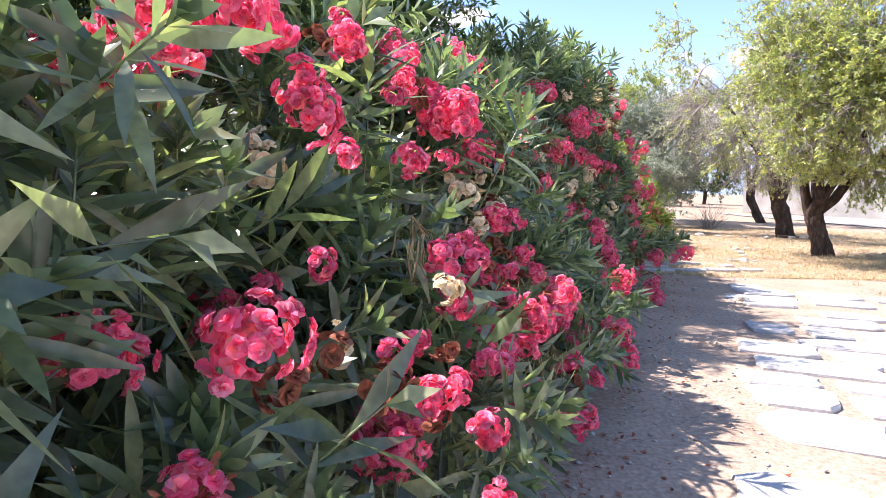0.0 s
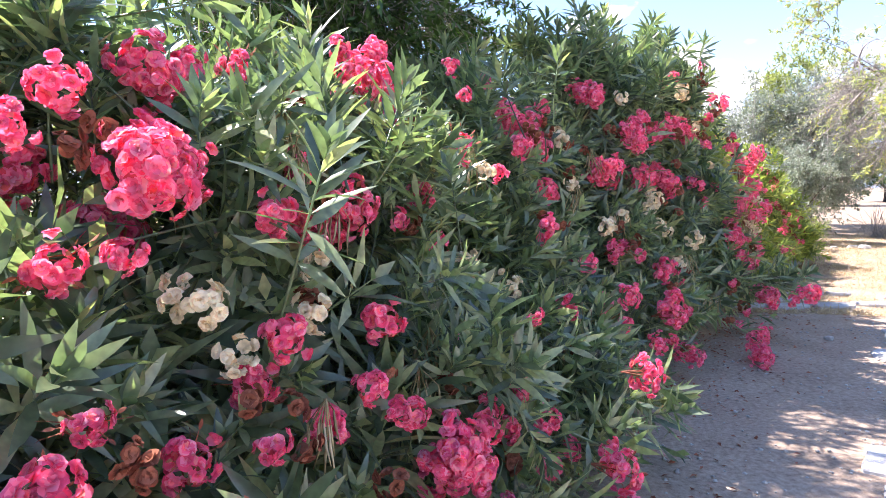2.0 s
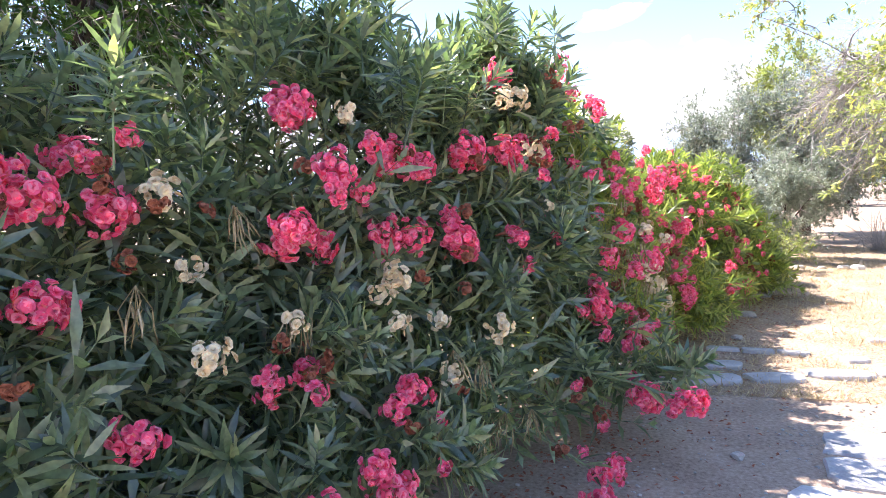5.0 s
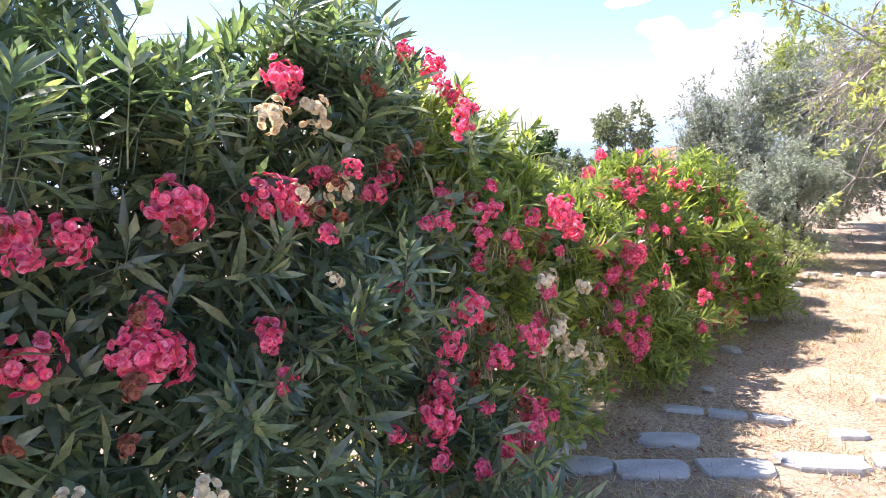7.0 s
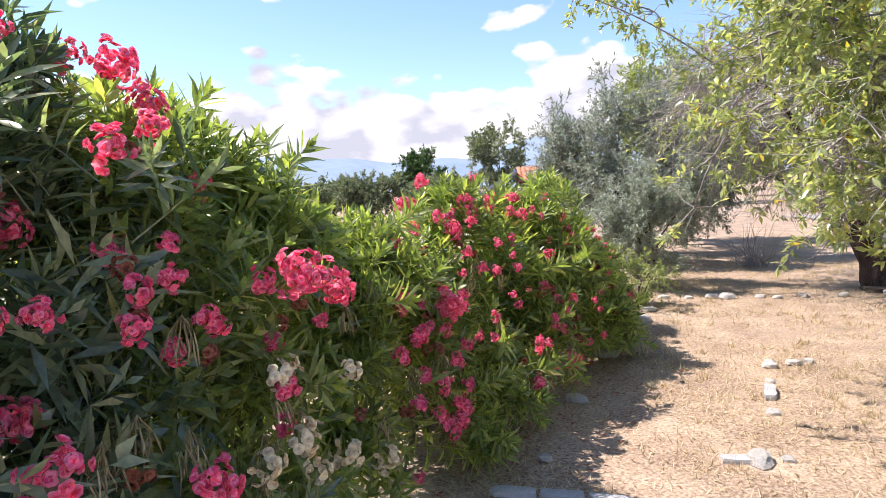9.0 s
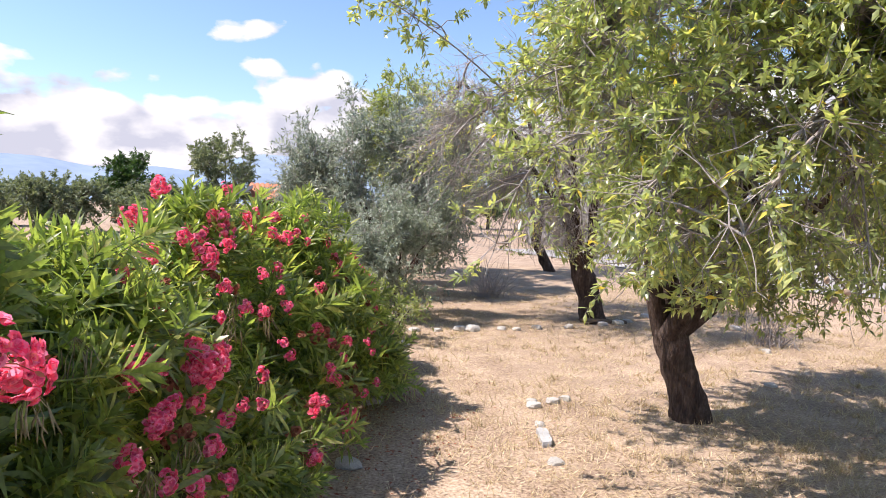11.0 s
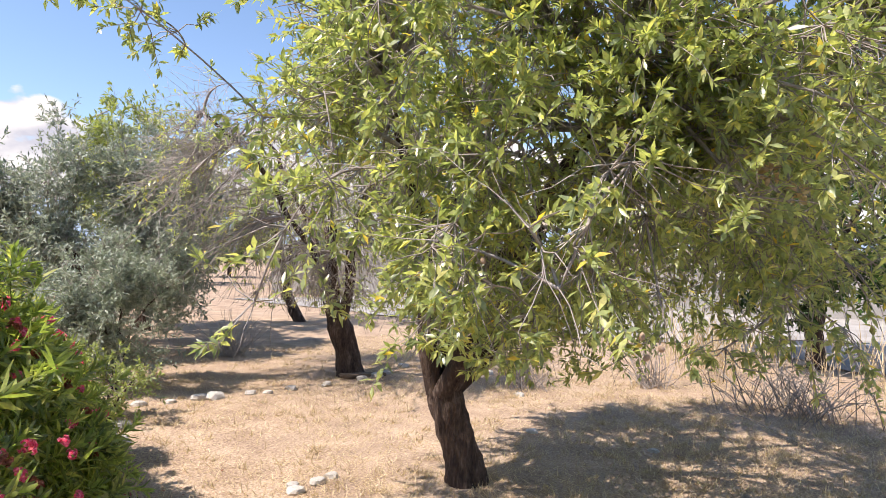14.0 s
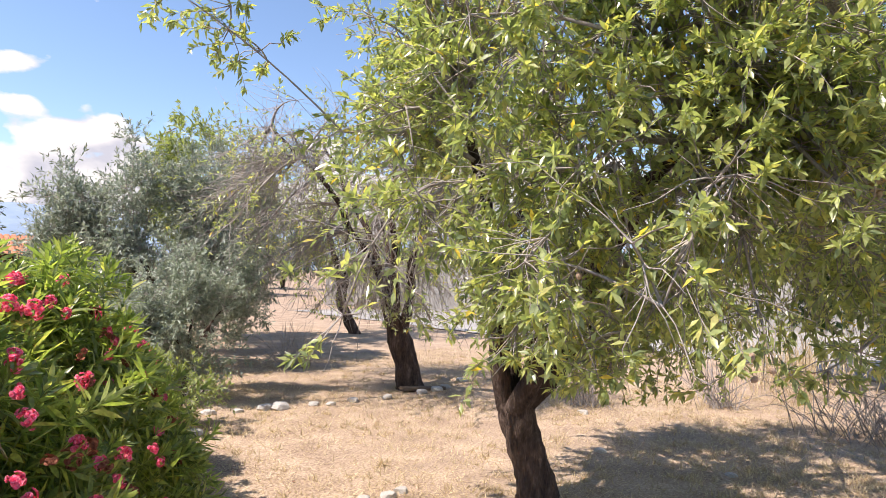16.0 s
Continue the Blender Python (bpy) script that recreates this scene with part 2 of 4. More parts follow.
def ground_material():
    m, nt, N, L = nodes_of("dry_ground")
    co = N("ShaderNodeTexCoord")
    noises = []
    for sc, det in ((0.35, 5), (2.2, 6), (48.0, 7), (230.0, 3)):
        n = N("ShaderNodeTexNoise")
        n.inputs["Scale"].default_value, n.inputs["Detail"].default_value = sc, det
        L(co.outputs["Object"], n.inputs[0])
        noises.append(n.outputs[0])

    def mathn(op, a, b, c=None):
        n = N("ShaderNodeMath")
        n.operation = op
        for i, v in enumerate((a, b, c)):
            if v is None:
                continue
            if isinstance(v, (int, float)):
                n.inputs[i].default_value = v
            else:
                L(v, n.inputs[i])
        return n.outputs[0]

    straw = ramp_node(nt, [(0.40, (0.16, 0.11, 0.075)), (0.48, (0.31, 0.22, 0.155)), (0.56, (0.445, 0.335, 0.24)), (0.66, (0.60, 0.475, 0.355))])
    grain = mathn("MULTIPLY_ADD", noises[2], 0.50, mathn("MULTIPLY_ADD", noises[3], 0.28, mathn("MULTIPLY", noises[1], 0.26)))
    L(grain, straw.inputs[0])
    soil = ramp_node(nt, [(0.38, (0.23, 0.17, 0.125)), (0.50, (0.365, 0.275, 0.205)), (0.64, (0.49, 0.39, 0.30))])
    L(grain, soil.inputs[0])
    # bare trodden earth beside the paving, straw beyond its end
    sep = N("ShaderNodeSeparateXYZ")
    L(co.outputs["Object"], sep.inputs[0])
    edge = mathn("ADD", sep.outputs[1], mathn("MULTIPLY_ADD", noises[1], 3.4, mathn("MULTIPLY", noises[2], 1.2)))
    mr = N("ShaderNodeMapRange")
    mr.interpolation_type = "SMOOTHSTEP"
    mr.inputs[1].default_value, mr.inputs[2].default_value = 9.0, 10.6
    L(edge, mr.inputs[0])
    patch = N("ShaderNodeMapRange")
    patch.interpolation_type = "SMOOTHSTEP"
    patch.inputs[1].default_value, patch.inputs[2].default_value = 0.36, 0.5
    L(mathn("MULTIPLY_ADD", noises[0], 0.6, mathn("MULTIPLY", noises[1], 0.4)), patch.inputs[0])
    mx = N("ShaderNodeMixRGB")
    L(mathn("MULTIPLY", mr.outputs[0], mathn("MULTIPLY_ADD", patch.outputs[0], 0.6, 0.4)), mx.inputs[0])
    L(soil.outputs[0], mx.inputs[1])
    L(straw.outputs[0], mx.inputs[2])
    p = N("ShaderNodeBsdfPrincipled")
    p.inputs["Roughness"].default_value, p.inputs["Specular IOR Level"].default_value = 0.95, 0.15
    L(mx.outputs[0], p.inputs["Base Color"])
    bp = N("ShaderNodeBump")
    bp.inputs["Strength"].default_value, bp.inputs["Distance"].default_value = 0.3, 0.006
    L(grain, bp.inputs["Height"])
    L(bp.outputs[0], p.inputs["Normal"])
    o = N("ShaderNodeOutputMaterial")
    L(p.outputs[0], o.inputs[0])
    return m


M_GROUND = ground_material()


# ---- mesh helpers ----
def mesh_of(name, verts, tris, mat, smooth=True):
    v, t = np.asarray(verts, np.float32), np.asarray(tris, np.int32)
    me = bpy.data.meshes.new(name)
    me.vertices.add(len(v))
    me.vertices.foreach_set("co", v.ravel())
    me.loops.add(3 * len(t))
    me.loops.foreach_set("vertex_index", t.ravel())
    me.polygons.add(len(t))
    me.polygons.foreach_set("loop_start", np.arange(len(t), dtype=np.int32) * 3)
    me.update(calc_edges=True)
    me.polygons.foreach_set("use_smooth", np.full(len(t), smooth))
    me.materials.append(mat)
    return me


def solid(name, verts, tris, mat, parent=None, label="", smooth=True):
    ob = new(name, mesh_of(name, verts, tris, mat, smooth))
    if parent is not None:
        ob.parent = parent
    return tagged(ob, label)


def part(name, bm, mat, parent=None, label="", smooth=False):
    me = bpy.data.meshes.new(name)
    bm.to_mesh(me)
    bm.free()
    me.materials.append(mat)
    if smooth:
        me.polygons.foreach_set("use_smooth", np.full(len(me.polygons), True))
    ob = new(name, me)
    if parent is not None:
        ob.parent = parent
    return tagged(ob, label)


def join(chunks):
    vs, ts, n = [], [], 0
    for v, t in chunks:
        vs.append(v)
        ts.append(np.asarray(t) + n)
        n += len(v)
    return np.concatenate(vs), np.concatenate(ts)


def unit(v):
    v = np.asarray(v, float)
    return v / (np.linalg.norm(v, axis=-1, keepdims=True) + 1e-9)


def leaf(length, width, rows, fold=0.25, bend=0.12, blunt=0.85):
    """A blade along x: pointed, folded along its midrib and bent down."""
    v, t = [(0, 0, 0)], []
    for i in range(1, rows + 1):
        u = i / (rows + 1)
        w = width / 2 * math.sin(math.pi * u ** blunt) ** 0.8
        z = -bend * length * u * u
        v += [(u * length, -w, z + fold * w), (u * length, 0, z), (u * length, w, z + fold * w)]
    v.append((length, 0, -bend * length))
    t += [(0, 1, 2), (0, 2, 3)]
    for i in range(rows - 1):
        a, b = 1 + 3 * i, 4 + 3 * i
        t += [(a, b, b + 1), (a, b + 1, a + 1), (a + 1, b + 1, b + 2), (a + 1, b + 2, a + 2)]
    a, e = 1 + 3 * (rows - 1), len(v) - 1
    t += [(a, e, a + 1), (a + 1, e, a + 2)]
    return np.array(v), np.array(t)


def frames(dirs, spin, up=None):
    """Rotations (n,3,3) whose third column is dirs."""
    d = unit(dirs)
    ref = np.where(np.abs(d[:, 2:3]) > 0.95, [[1.0, 0, 0]], [[0, 0, 1.0]])
    x = unit(np.cross(ref, d))
    y = np.cross(d, x)
    c, s = np.cos(spin)[:, None], np.sin(spin)[:, None]
    return np.stack([c * x + s * y, c * y - s * x, d], -1)


def blades(dirs, roll):
    """Rotations (n,3,3) whose first column is dirs and whose third faces up but for roll."""
    d = unit(dirs)
    y = unit(np.cross([[0, 0, 1.0]], d) + 1e-4)
    z = np.cross(d, y)
    c, s = np.cos(roll)[:, None], np.sin(roll)[:, None]
    return np.stack([d, c * y + s * z, c * z - s * y], -1)


def scatter(template, rot, pos, size):
    v, t = template
    out = np.einsum("nij,vj->nvi", rot * np.asarray(size)[:, None, None], v) + pos[:, None, :]
    n = len(pos)
    return out.reshape(-1, 3), (t[None] + (np.arange(n) * len(v))[:, None, None]).reshape(-1, 3)


def tube(points, radii, sides=5):
    p = np.asarray(points, float)
    d = unit(np.gradient(p, axis=0))
    ref = np.array([0.31, 0.27, 0.91])
    x = unit(np.cross(d, ref))
    y = np.cross(d, x)
    a = np.arange(sides) * 2 * math.pi / sides
    ring = np.cos(a)[None, :, None] * x[:, None] + np.sin(a)[None, :, None] * y[:, None]
    v = (p[:, None] + ring * np.asarray(radii)[:, None, None]).reshape(-1, 3)
    t = []
    for i in range(len(p) - 1):
        for j in range(sides):
            a0, a1 = i * sides + j, i * sides + (j + 1) % sides
            t += [(a0, a1, a1 + sides), (a0, a1 + sides, a0 + sides)]
    e = (len(p) - 1) * sides
    t += [(e, e + j, e + j + 1) for j in range(1, sides - 1)]
    return v, np.array(t)


def curve_to(a, b, lift=0.0, n=5, wob=0.0):
    a, b = np.asarray(a, float), np.asarray(b, float)
    mid = (a + b) / 2 + np.array([0, 0, lift]) + rng.normal(0, wob, 3)
    u = np.linspace(0, 1, n)[:, None]
    return (1 - u) ** 2 * a + 2 * u * (1 - u) * mid + u * u * b


# ---- ground ----
def soft_noise(x, y):
    return 0.5 * np.sin(1.3 * x + 0.7 * y + 1) * np.cos(0.9 * y - 0.4 * x) + 0.3 * np.sin(3.1 * x - 1.7) * np.sin(2.7 * y + 0.6) + 0.2 * np.sin(6.3 * x + 5.1 * y)


def ground_height(x, y):
    near = np.exp(-((x - 5) ** 2 + (y - 7) ** 2) / 400.0)
    return 0.022 * soft_noise(x, y) * near


def make_ground():
    u = np.linspace(-1, 1, 221)
    s = np.sinh(u * 6.2) / np.sinh(6.2) * 2600
    X, Y = np.meshgrid(s + 5.0, s + 8.0, indexing="ij")
    v = np.stack([X, Y, ground_height(X, Y)], -1).reshape(-1, 3)
    n = len(s)
    i, j = np.meshgrid(np.arange(n - 1), np.arange(n - 1), indexing="ij")
    a = (i * n + j).ravel()
    t = np.concatenate([np.stack([a, a + n, a + n + 1], 1), np.stack([a, a + n + 1, a + 1], 1)])
    g = solid("ground", v, t, M_GROUND)
    tagged(g, "dry tan earth with straw-coloured trodden grass", "ground", kind="structure")


make_ground()


def make_gravel():
    # pale gravel lot past the almond trees
    pts = [(13.5, 30), (14.5, 21), (16.0, 14.5), (15.5, 9), (14.8, 3), (46, -8), (52, 30)]
    rim = []
    for k in range(len(pts)):
        p, q = np.array(pts[k]), np.array(pts[(k + 1) % len(pts)])
        for f in np.linspace(0, 1, 8, endpoint=False):
            rim.append(p + (q - p) * f + rng.normal(0, 0.25, 2))
    bm = bmesh.new()
    bm.faces.new([bm.verts.new((x, y, 0.028)) for x, y in rim])
    bmesh.ops.recalc_face_normals(bm, faces=bm.faces)
    ob = part("gravel_lot", bm, M_GRAVEL)
    tagged(ob, "pale grey gravel lot beyond the trees", "gravel", kind="structure")


make_gravel()


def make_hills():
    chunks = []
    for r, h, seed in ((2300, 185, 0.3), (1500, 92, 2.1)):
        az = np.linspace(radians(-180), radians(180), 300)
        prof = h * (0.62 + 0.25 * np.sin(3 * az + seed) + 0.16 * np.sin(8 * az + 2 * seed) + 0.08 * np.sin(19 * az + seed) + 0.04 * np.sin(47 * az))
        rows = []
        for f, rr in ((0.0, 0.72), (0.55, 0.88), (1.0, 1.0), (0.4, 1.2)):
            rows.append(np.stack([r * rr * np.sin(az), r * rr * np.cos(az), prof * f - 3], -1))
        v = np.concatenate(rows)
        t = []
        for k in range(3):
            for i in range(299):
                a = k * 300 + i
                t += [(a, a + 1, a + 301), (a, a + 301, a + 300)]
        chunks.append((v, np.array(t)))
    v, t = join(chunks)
    tagged(solid("backdrop_hills", v, t, M_HILL_HAZE), "mountain ridge on the horizon in painted haze blue", "mountains", kind="structure")


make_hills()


# ---- oleander hedge ----
HEDGE_Y = [-3, 0, 0.8, 1.8, 3.1, 3.8, 4.3, 5.5, 6.5, 7.3, 8.1, 8.7, 9.3, 9.9, 10.4, 11.1, 12.2, 13.2]
HEDGE_X = [-1.4, -0.42, -0.2, 0.08, 0.45, 0.72, 0.92, 1.5, 2.05, 2.38, 2.55, 2.78, 3.15, 3.48, 3.72, 4.0, 4.3, 4.4]


def hedge_front(y):
    return np.interp(y, HEDGE_Y, HEDGE_X)


def hedge_top(y):
    return np.interp(y, [-3, 1.2, 2.0, 3.1, 3.9, 4.3, 4.6, 5.0, 5.5, 6.3, 6.9, 7.5, 8.3, 9, 10, 12, 13.2], [1.42, 1.42, 1.46, 1.58, 1.62, 1.54, 1.56, 1.72, 2.15, 2.3, 2.2, 1.93, 1.74, 1.52, 1.5, 1.5, 1.3])


def foot_out(y, z):
    """How far the lowest shoots sprawl past the hedge's line."""
    return np.interp(y, [0.3, 1.5, 2.2, 3.4, 4.2, 5.8, 6.6, 7.5], [0.12, 0.34, 0.38, 0.30, 0.24, 0.30, 0.18, 0.04]) * np.clip(1 - z / 0.95, 0, 1)


def hedge_skin(y, a):
    """Point and outward way on the hedge at y; a runs from 0 (front foot) over the top (1) to the back foot (2)."""
    y, a = np.asarray(y, float), np.asarray(a, float)
    h, f = hedge_top(y), hedge_front(y)
    ang = a * math.pi / 2
    c, s = np.cos(ang), np.sin(ang)
    half = np.interp(y, [6.5, 8.0], [0.85, 0.92])
    lean = np.interp(y, [6.7, 7.9], [0.85, 1.8])
    f = f + 0.06
    z = h * np.sign(s) * np.abs(s) ** 0.85
    x = f - half + half * np.sign(c) * np.abs(c) ** lean + np.where(c > 0, foot_out(y, z), 0)
    bump = 0.11 * np.sin(2.3 * y + 3.1 * a) + 0.09 * np.sin(5.3 * y - 4.0 * a + 1.0) + 0.06 * np.sin(9.1 * y + 7 * a)
    nrm = unit(np.stack([np.sign(c) * np.abs(c) ** 0.8, -0.38 * np.sign(c) * np.abs(c) ** 0.8, np.abs(s) ** 1.6], -1))
    # rounded far end
    end = np.clip((y - 12.3) / 0.9, 0, 1) ** 2
    x = x - (x - (f - half)) * end * 0.7
    p = np.stack([x, y, z], -1) + nrm * bump[..., None]
    return p, nrm


def shoot(n_whorl, length, leaf_len, leaf_w, rows, seed):
    r = np.random.default_rng(seed)
    chunks = []
    lean = r.normal(0, 0.05, 2)
    for k in range(n_whorl):
        f = k / (n_whorl - 1)
        z = length * f ** 0.85
        tilt = radians(82 - 62 * f ** 1.3)
        for j in range(3):
            phi = j * 2.094 + k * 1.05 + r.normal(0, 0.2)
            tl = tilt + r.normal(0, 0.16)
            d = np.array([[math.sin(tl) * math.cos(phi), math.sin(tl) * math.sin(phi), math.cos(tl)]])
            L = leaf_len * (0.62 + 0.5 * math.sin(math.pi * min(1, 0.25 + 0.7 * f))) * r.uniform(0.8, 1.12) * (0.6 if f > 0.92 else 1)
            tmpl = leaf(L, leaf_w * r.uniform(0.85, 1.2), rows, r.uniform(0.1, 0.4), r.uniform(0.02, 0.28))
            at = np.array([[lean[0] * z, lean[1] * z, z]])
            chunks.append(scatter(tmpl, blades(d, r.normal(0, 0.35, 1)), at, [1.0]))
    chunks.append(tube([(0, 0, -0.12), (0, 0, 0), (lean[0] * length, lean[1] * length, length)], [0.0036, 0.0032, 0.0016], 4))
    return join(chunks)


SHOOTS_NEAR = [shoot(9, 0.23, 0.140, 0.0235, 3, 30 + i) for i in range(7)]
SHOOT_INNER = shoot(4, 0.3, 0.19, 0.031, 1, 91)
SHOOTS_FAR = [shoot(9, 0.23, 0.140, 0.0230, 2, 60 + i) for i in range(7)]


def flower(seed, n_outer=5, n_inner=4, size=0.026, fine=True):
    """A double blossom about 5 cm across, its petals cupped and wavy."""
    r = np.random.default_rng(seed)
    chunks = []
    for ring, (n, tilt, sc) in enumerate(((n_outer, 66, 1.0), (n_inner, 38, 0.8), (3, 16, 0.55))):
        for j in range(n):
            phi = j * 2 * math.pi / n + ring * 0.5 + r.normal(0, 0.12)
            ph, amp = r.uniform(0, 6.28, 2), r.uniform(0.1, 0.24)
            v = []
            for u in np.linspace(0, 1, 5 if fine else 3):
                w = (0.22 + 1.1 * math.sin(math.pi * min(0.93, 0.12 + 0.62 * u))) * 0.58
                for q in ((-1, -0.5, 0, 0.5, 1) if fine else (-1, 0, 1)):
                    v.append((u * (1 - 0.12 * q * q * u), q * w, 0.25 * q * q * w + amp * u * math.sin(4.2 * q + ph[0]) - 0.3 * u * u + 0.05 * math.sin(6 * u + ph[1])))
            v = np.array(v) * size * sc
            t = []
            cols = 5 if fine else 3
            for i in range(4 if fine else 2):
                for k in range(cols - 1):
                    a = i * cols + k
                    t += [(a, a + cols, a + cols + 1), (a, a + cols + 1, a + 1)]
            tl = radians(tilt) + r.normal(0, 0.15)
            d = np.array([[math.sin(tl) * math.cos(phi), math.sin(tl) * math.sin(phi), math.cos(tl)]])
            chunks.append(scatter((v, np.array(t)), blades(d, r.normal(0, 0.15, 1)), np.zeros((1, 3)), [1.0]))
    return join(chunks)


def cluster(seed, count, spread, flower_size, fine=True):
    """Blossoms packed on a dome that faces +z, about 2 x spread across."""
    r = np.random.default_rng(seed)
    fl = [flower(seed * 10 + i, size=flower_size, fine=fine) for i in range(3)]
    chunks = []
    got = []
    for i in range(1500):
        if len(got) >= count:
            break
        d = unit(r.normal(0, 1, 3) + (0, 0, 0.4))
        p = d * spread * r.uniform(0.35, 1.0) * (1.1, 0.9, 0.8)
        gap = min((np.linalg.norm(p - q) for q in got), default=flower_size * 1.5)
        if flower_size * 1.2 < gap < flower_size * 2.0:
            got.append(p)
            rot = frames(np.array([unit(d + r.normal(0, 0.25, 3))]), r.uniform(0, 6.28, 1))
            chunks.append(scatter(fl[len(got) % 3], rot, p[None], [r.uniform(0.8, 1.15)]))
    return join(chunks)


def stalks(seed, spread):
    """Rust-coloured spent buds and stalks behind the blossoms."""
    r = np.random.default_rng(seed)
    chunks = []
    for i in range(10):
        d = unit(r.normal(0, 1, 3) + (0, 0, 0.5)) * spread * r.uniform(0.5, 0.85)
        chunks.append(tube([(0, 0, -spread), d * 0.55, d], [0.0022, 0.0016, 0.001], 3))
        chunks.append(scatter(leaf(0.022, 0.009, 2), blades(unit(d)[None], r.uniform(0, 3, 1)), d[None], [1.0]))
    return join(chunks)


PINK_MESH = [mesh_of("pink_blossoms", *cluster(100 + i, n, sp, 0.0168), M_PINK) for i, (n, sp) in enumerate(((34, 0.078), (27, 0.072), (40, 0.088), (19, 0.056), (30, 0.080), (12, 0.043)))]
PINK_SIZE = [0.19, 0.18, 0.21, 0.145, 0.20, 0.125]
PINK_FAR = [mesh_of("pink_blossoms", *cluster(100 + i, n, sp, 0.0168, False), M_PINK) for i, (n, sp) in enumerate(((34, 0.078), (27, 0.072), (40, 0.088), (19, 0.056), (30, 0.080), (12, 0.043)))]
CREAM_MESH = [mesh_of("cream_blossoms", *cluster(140 + i, n, sp, 0.0165), M_CREAM) for i, (n, sp) in enumerate(((13, 0.062), (8, 0.045), (18, 0.072)))]
CREAM_FAR = [mesh_of("cream_blossoms", *cluster(140 + i, n, sp, 0.0165, False), M_CREAM) for i, (n, sp) in enumerate(((13, 0.062), (8, 0.045), (18, 0.072)))]
CREAM_SIZE = [0.155, 0.12, 0.175]
DRY_MESH = [mesh_of("withered_blossoms", *cluster(160 + i, 7, 0.05, 0.018, False), M_WITHER) for i in range(2)]
BUD_MESH = [mesh_of("spent_buds", *stalks(170 + i, 0.085), M_WITHER) for i in range(3)]


def pods(seed):
    """A bunch of thin seed pods hanging from one point."""
    r = np.random.default_rng(seed)
    chunks = []
    for i in range(11):
        a, sp, ln = r.uniform(0, 6.28), r.uniform(0.01, 0.05), r.uniform(0.06, 0.11)
        top = np.array([sp * math.cos(a), sp * math.sin(a), r.uniform(-0.03, 0.02)])
        end = top + [r.normal(0, 0.02), r.normal(0, 0.02), -ln]
        chunks.append(tube([np.array([0, 0, 0.05]), top], [0.0014, 0.0014], 3))
        chunks.append(tube([top, (top + end) / 2 + r.normal(0, 0.004, 3), end], [0.002, 0.0034, 0.0010], 4))
    return join(chunks)


POD_MESH = [mesh_of("seed_pods", *pods(190 + i), M_POD) for i in range(3)]

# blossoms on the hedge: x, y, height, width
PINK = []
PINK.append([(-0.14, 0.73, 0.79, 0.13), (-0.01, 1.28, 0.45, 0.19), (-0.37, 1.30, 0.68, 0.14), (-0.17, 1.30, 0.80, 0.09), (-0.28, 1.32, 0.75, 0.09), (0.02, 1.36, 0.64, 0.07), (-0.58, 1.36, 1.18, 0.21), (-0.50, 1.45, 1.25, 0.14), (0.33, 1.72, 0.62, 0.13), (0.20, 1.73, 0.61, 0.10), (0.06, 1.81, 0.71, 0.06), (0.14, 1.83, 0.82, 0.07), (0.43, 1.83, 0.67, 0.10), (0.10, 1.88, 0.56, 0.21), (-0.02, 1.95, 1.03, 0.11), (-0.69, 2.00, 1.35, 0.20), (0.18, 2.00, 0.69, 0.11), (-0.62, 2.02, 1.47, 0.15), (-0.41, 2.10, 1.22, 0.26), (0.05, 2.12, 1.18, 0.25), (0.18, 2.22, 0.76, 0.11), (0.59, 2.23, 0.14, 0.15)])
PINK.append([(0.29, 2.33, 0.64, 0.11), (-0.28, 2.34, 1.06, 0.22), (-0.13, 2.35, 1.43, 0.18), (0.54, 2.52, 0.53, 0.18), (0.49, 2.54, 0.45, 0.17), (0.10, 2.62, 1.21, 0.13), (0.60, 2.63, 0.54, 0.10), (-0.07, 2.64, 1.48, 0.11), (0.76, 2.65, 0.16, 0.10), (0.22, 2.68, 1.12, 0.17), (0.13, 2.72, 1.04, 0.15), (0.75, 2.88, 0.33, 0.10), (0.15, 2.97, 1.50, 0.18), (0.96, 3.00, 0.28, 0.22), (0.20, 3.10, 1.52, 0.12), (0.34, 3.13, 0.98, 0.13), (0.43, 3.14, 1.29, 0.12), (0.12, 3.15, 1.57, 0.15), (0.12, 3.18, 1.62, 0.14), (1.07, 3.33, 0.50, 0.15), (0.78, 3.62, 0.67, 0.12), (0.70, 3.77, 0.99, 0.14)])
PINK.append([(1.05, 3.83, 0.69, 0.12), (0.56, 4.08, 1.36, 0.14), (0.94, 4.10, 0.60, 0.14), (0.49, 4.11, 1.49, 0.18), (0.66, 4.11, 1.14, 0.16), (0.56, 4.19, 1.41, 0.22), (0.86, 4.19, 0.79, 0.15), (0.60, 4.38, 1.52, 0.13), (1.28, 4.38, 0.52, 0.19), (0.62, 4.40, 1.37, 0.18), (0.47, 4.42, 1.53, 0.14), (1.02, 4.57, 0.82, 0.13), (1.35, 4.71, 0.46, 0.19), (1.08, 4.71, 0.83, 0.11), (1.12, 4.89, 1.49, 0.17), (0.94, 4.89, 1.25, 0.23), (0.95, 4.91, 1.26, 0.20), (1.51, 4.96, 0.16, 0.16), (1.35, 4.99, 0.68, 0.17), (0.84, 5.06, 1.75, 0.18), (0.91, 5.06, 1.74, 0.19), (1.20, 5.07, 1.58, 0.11)])
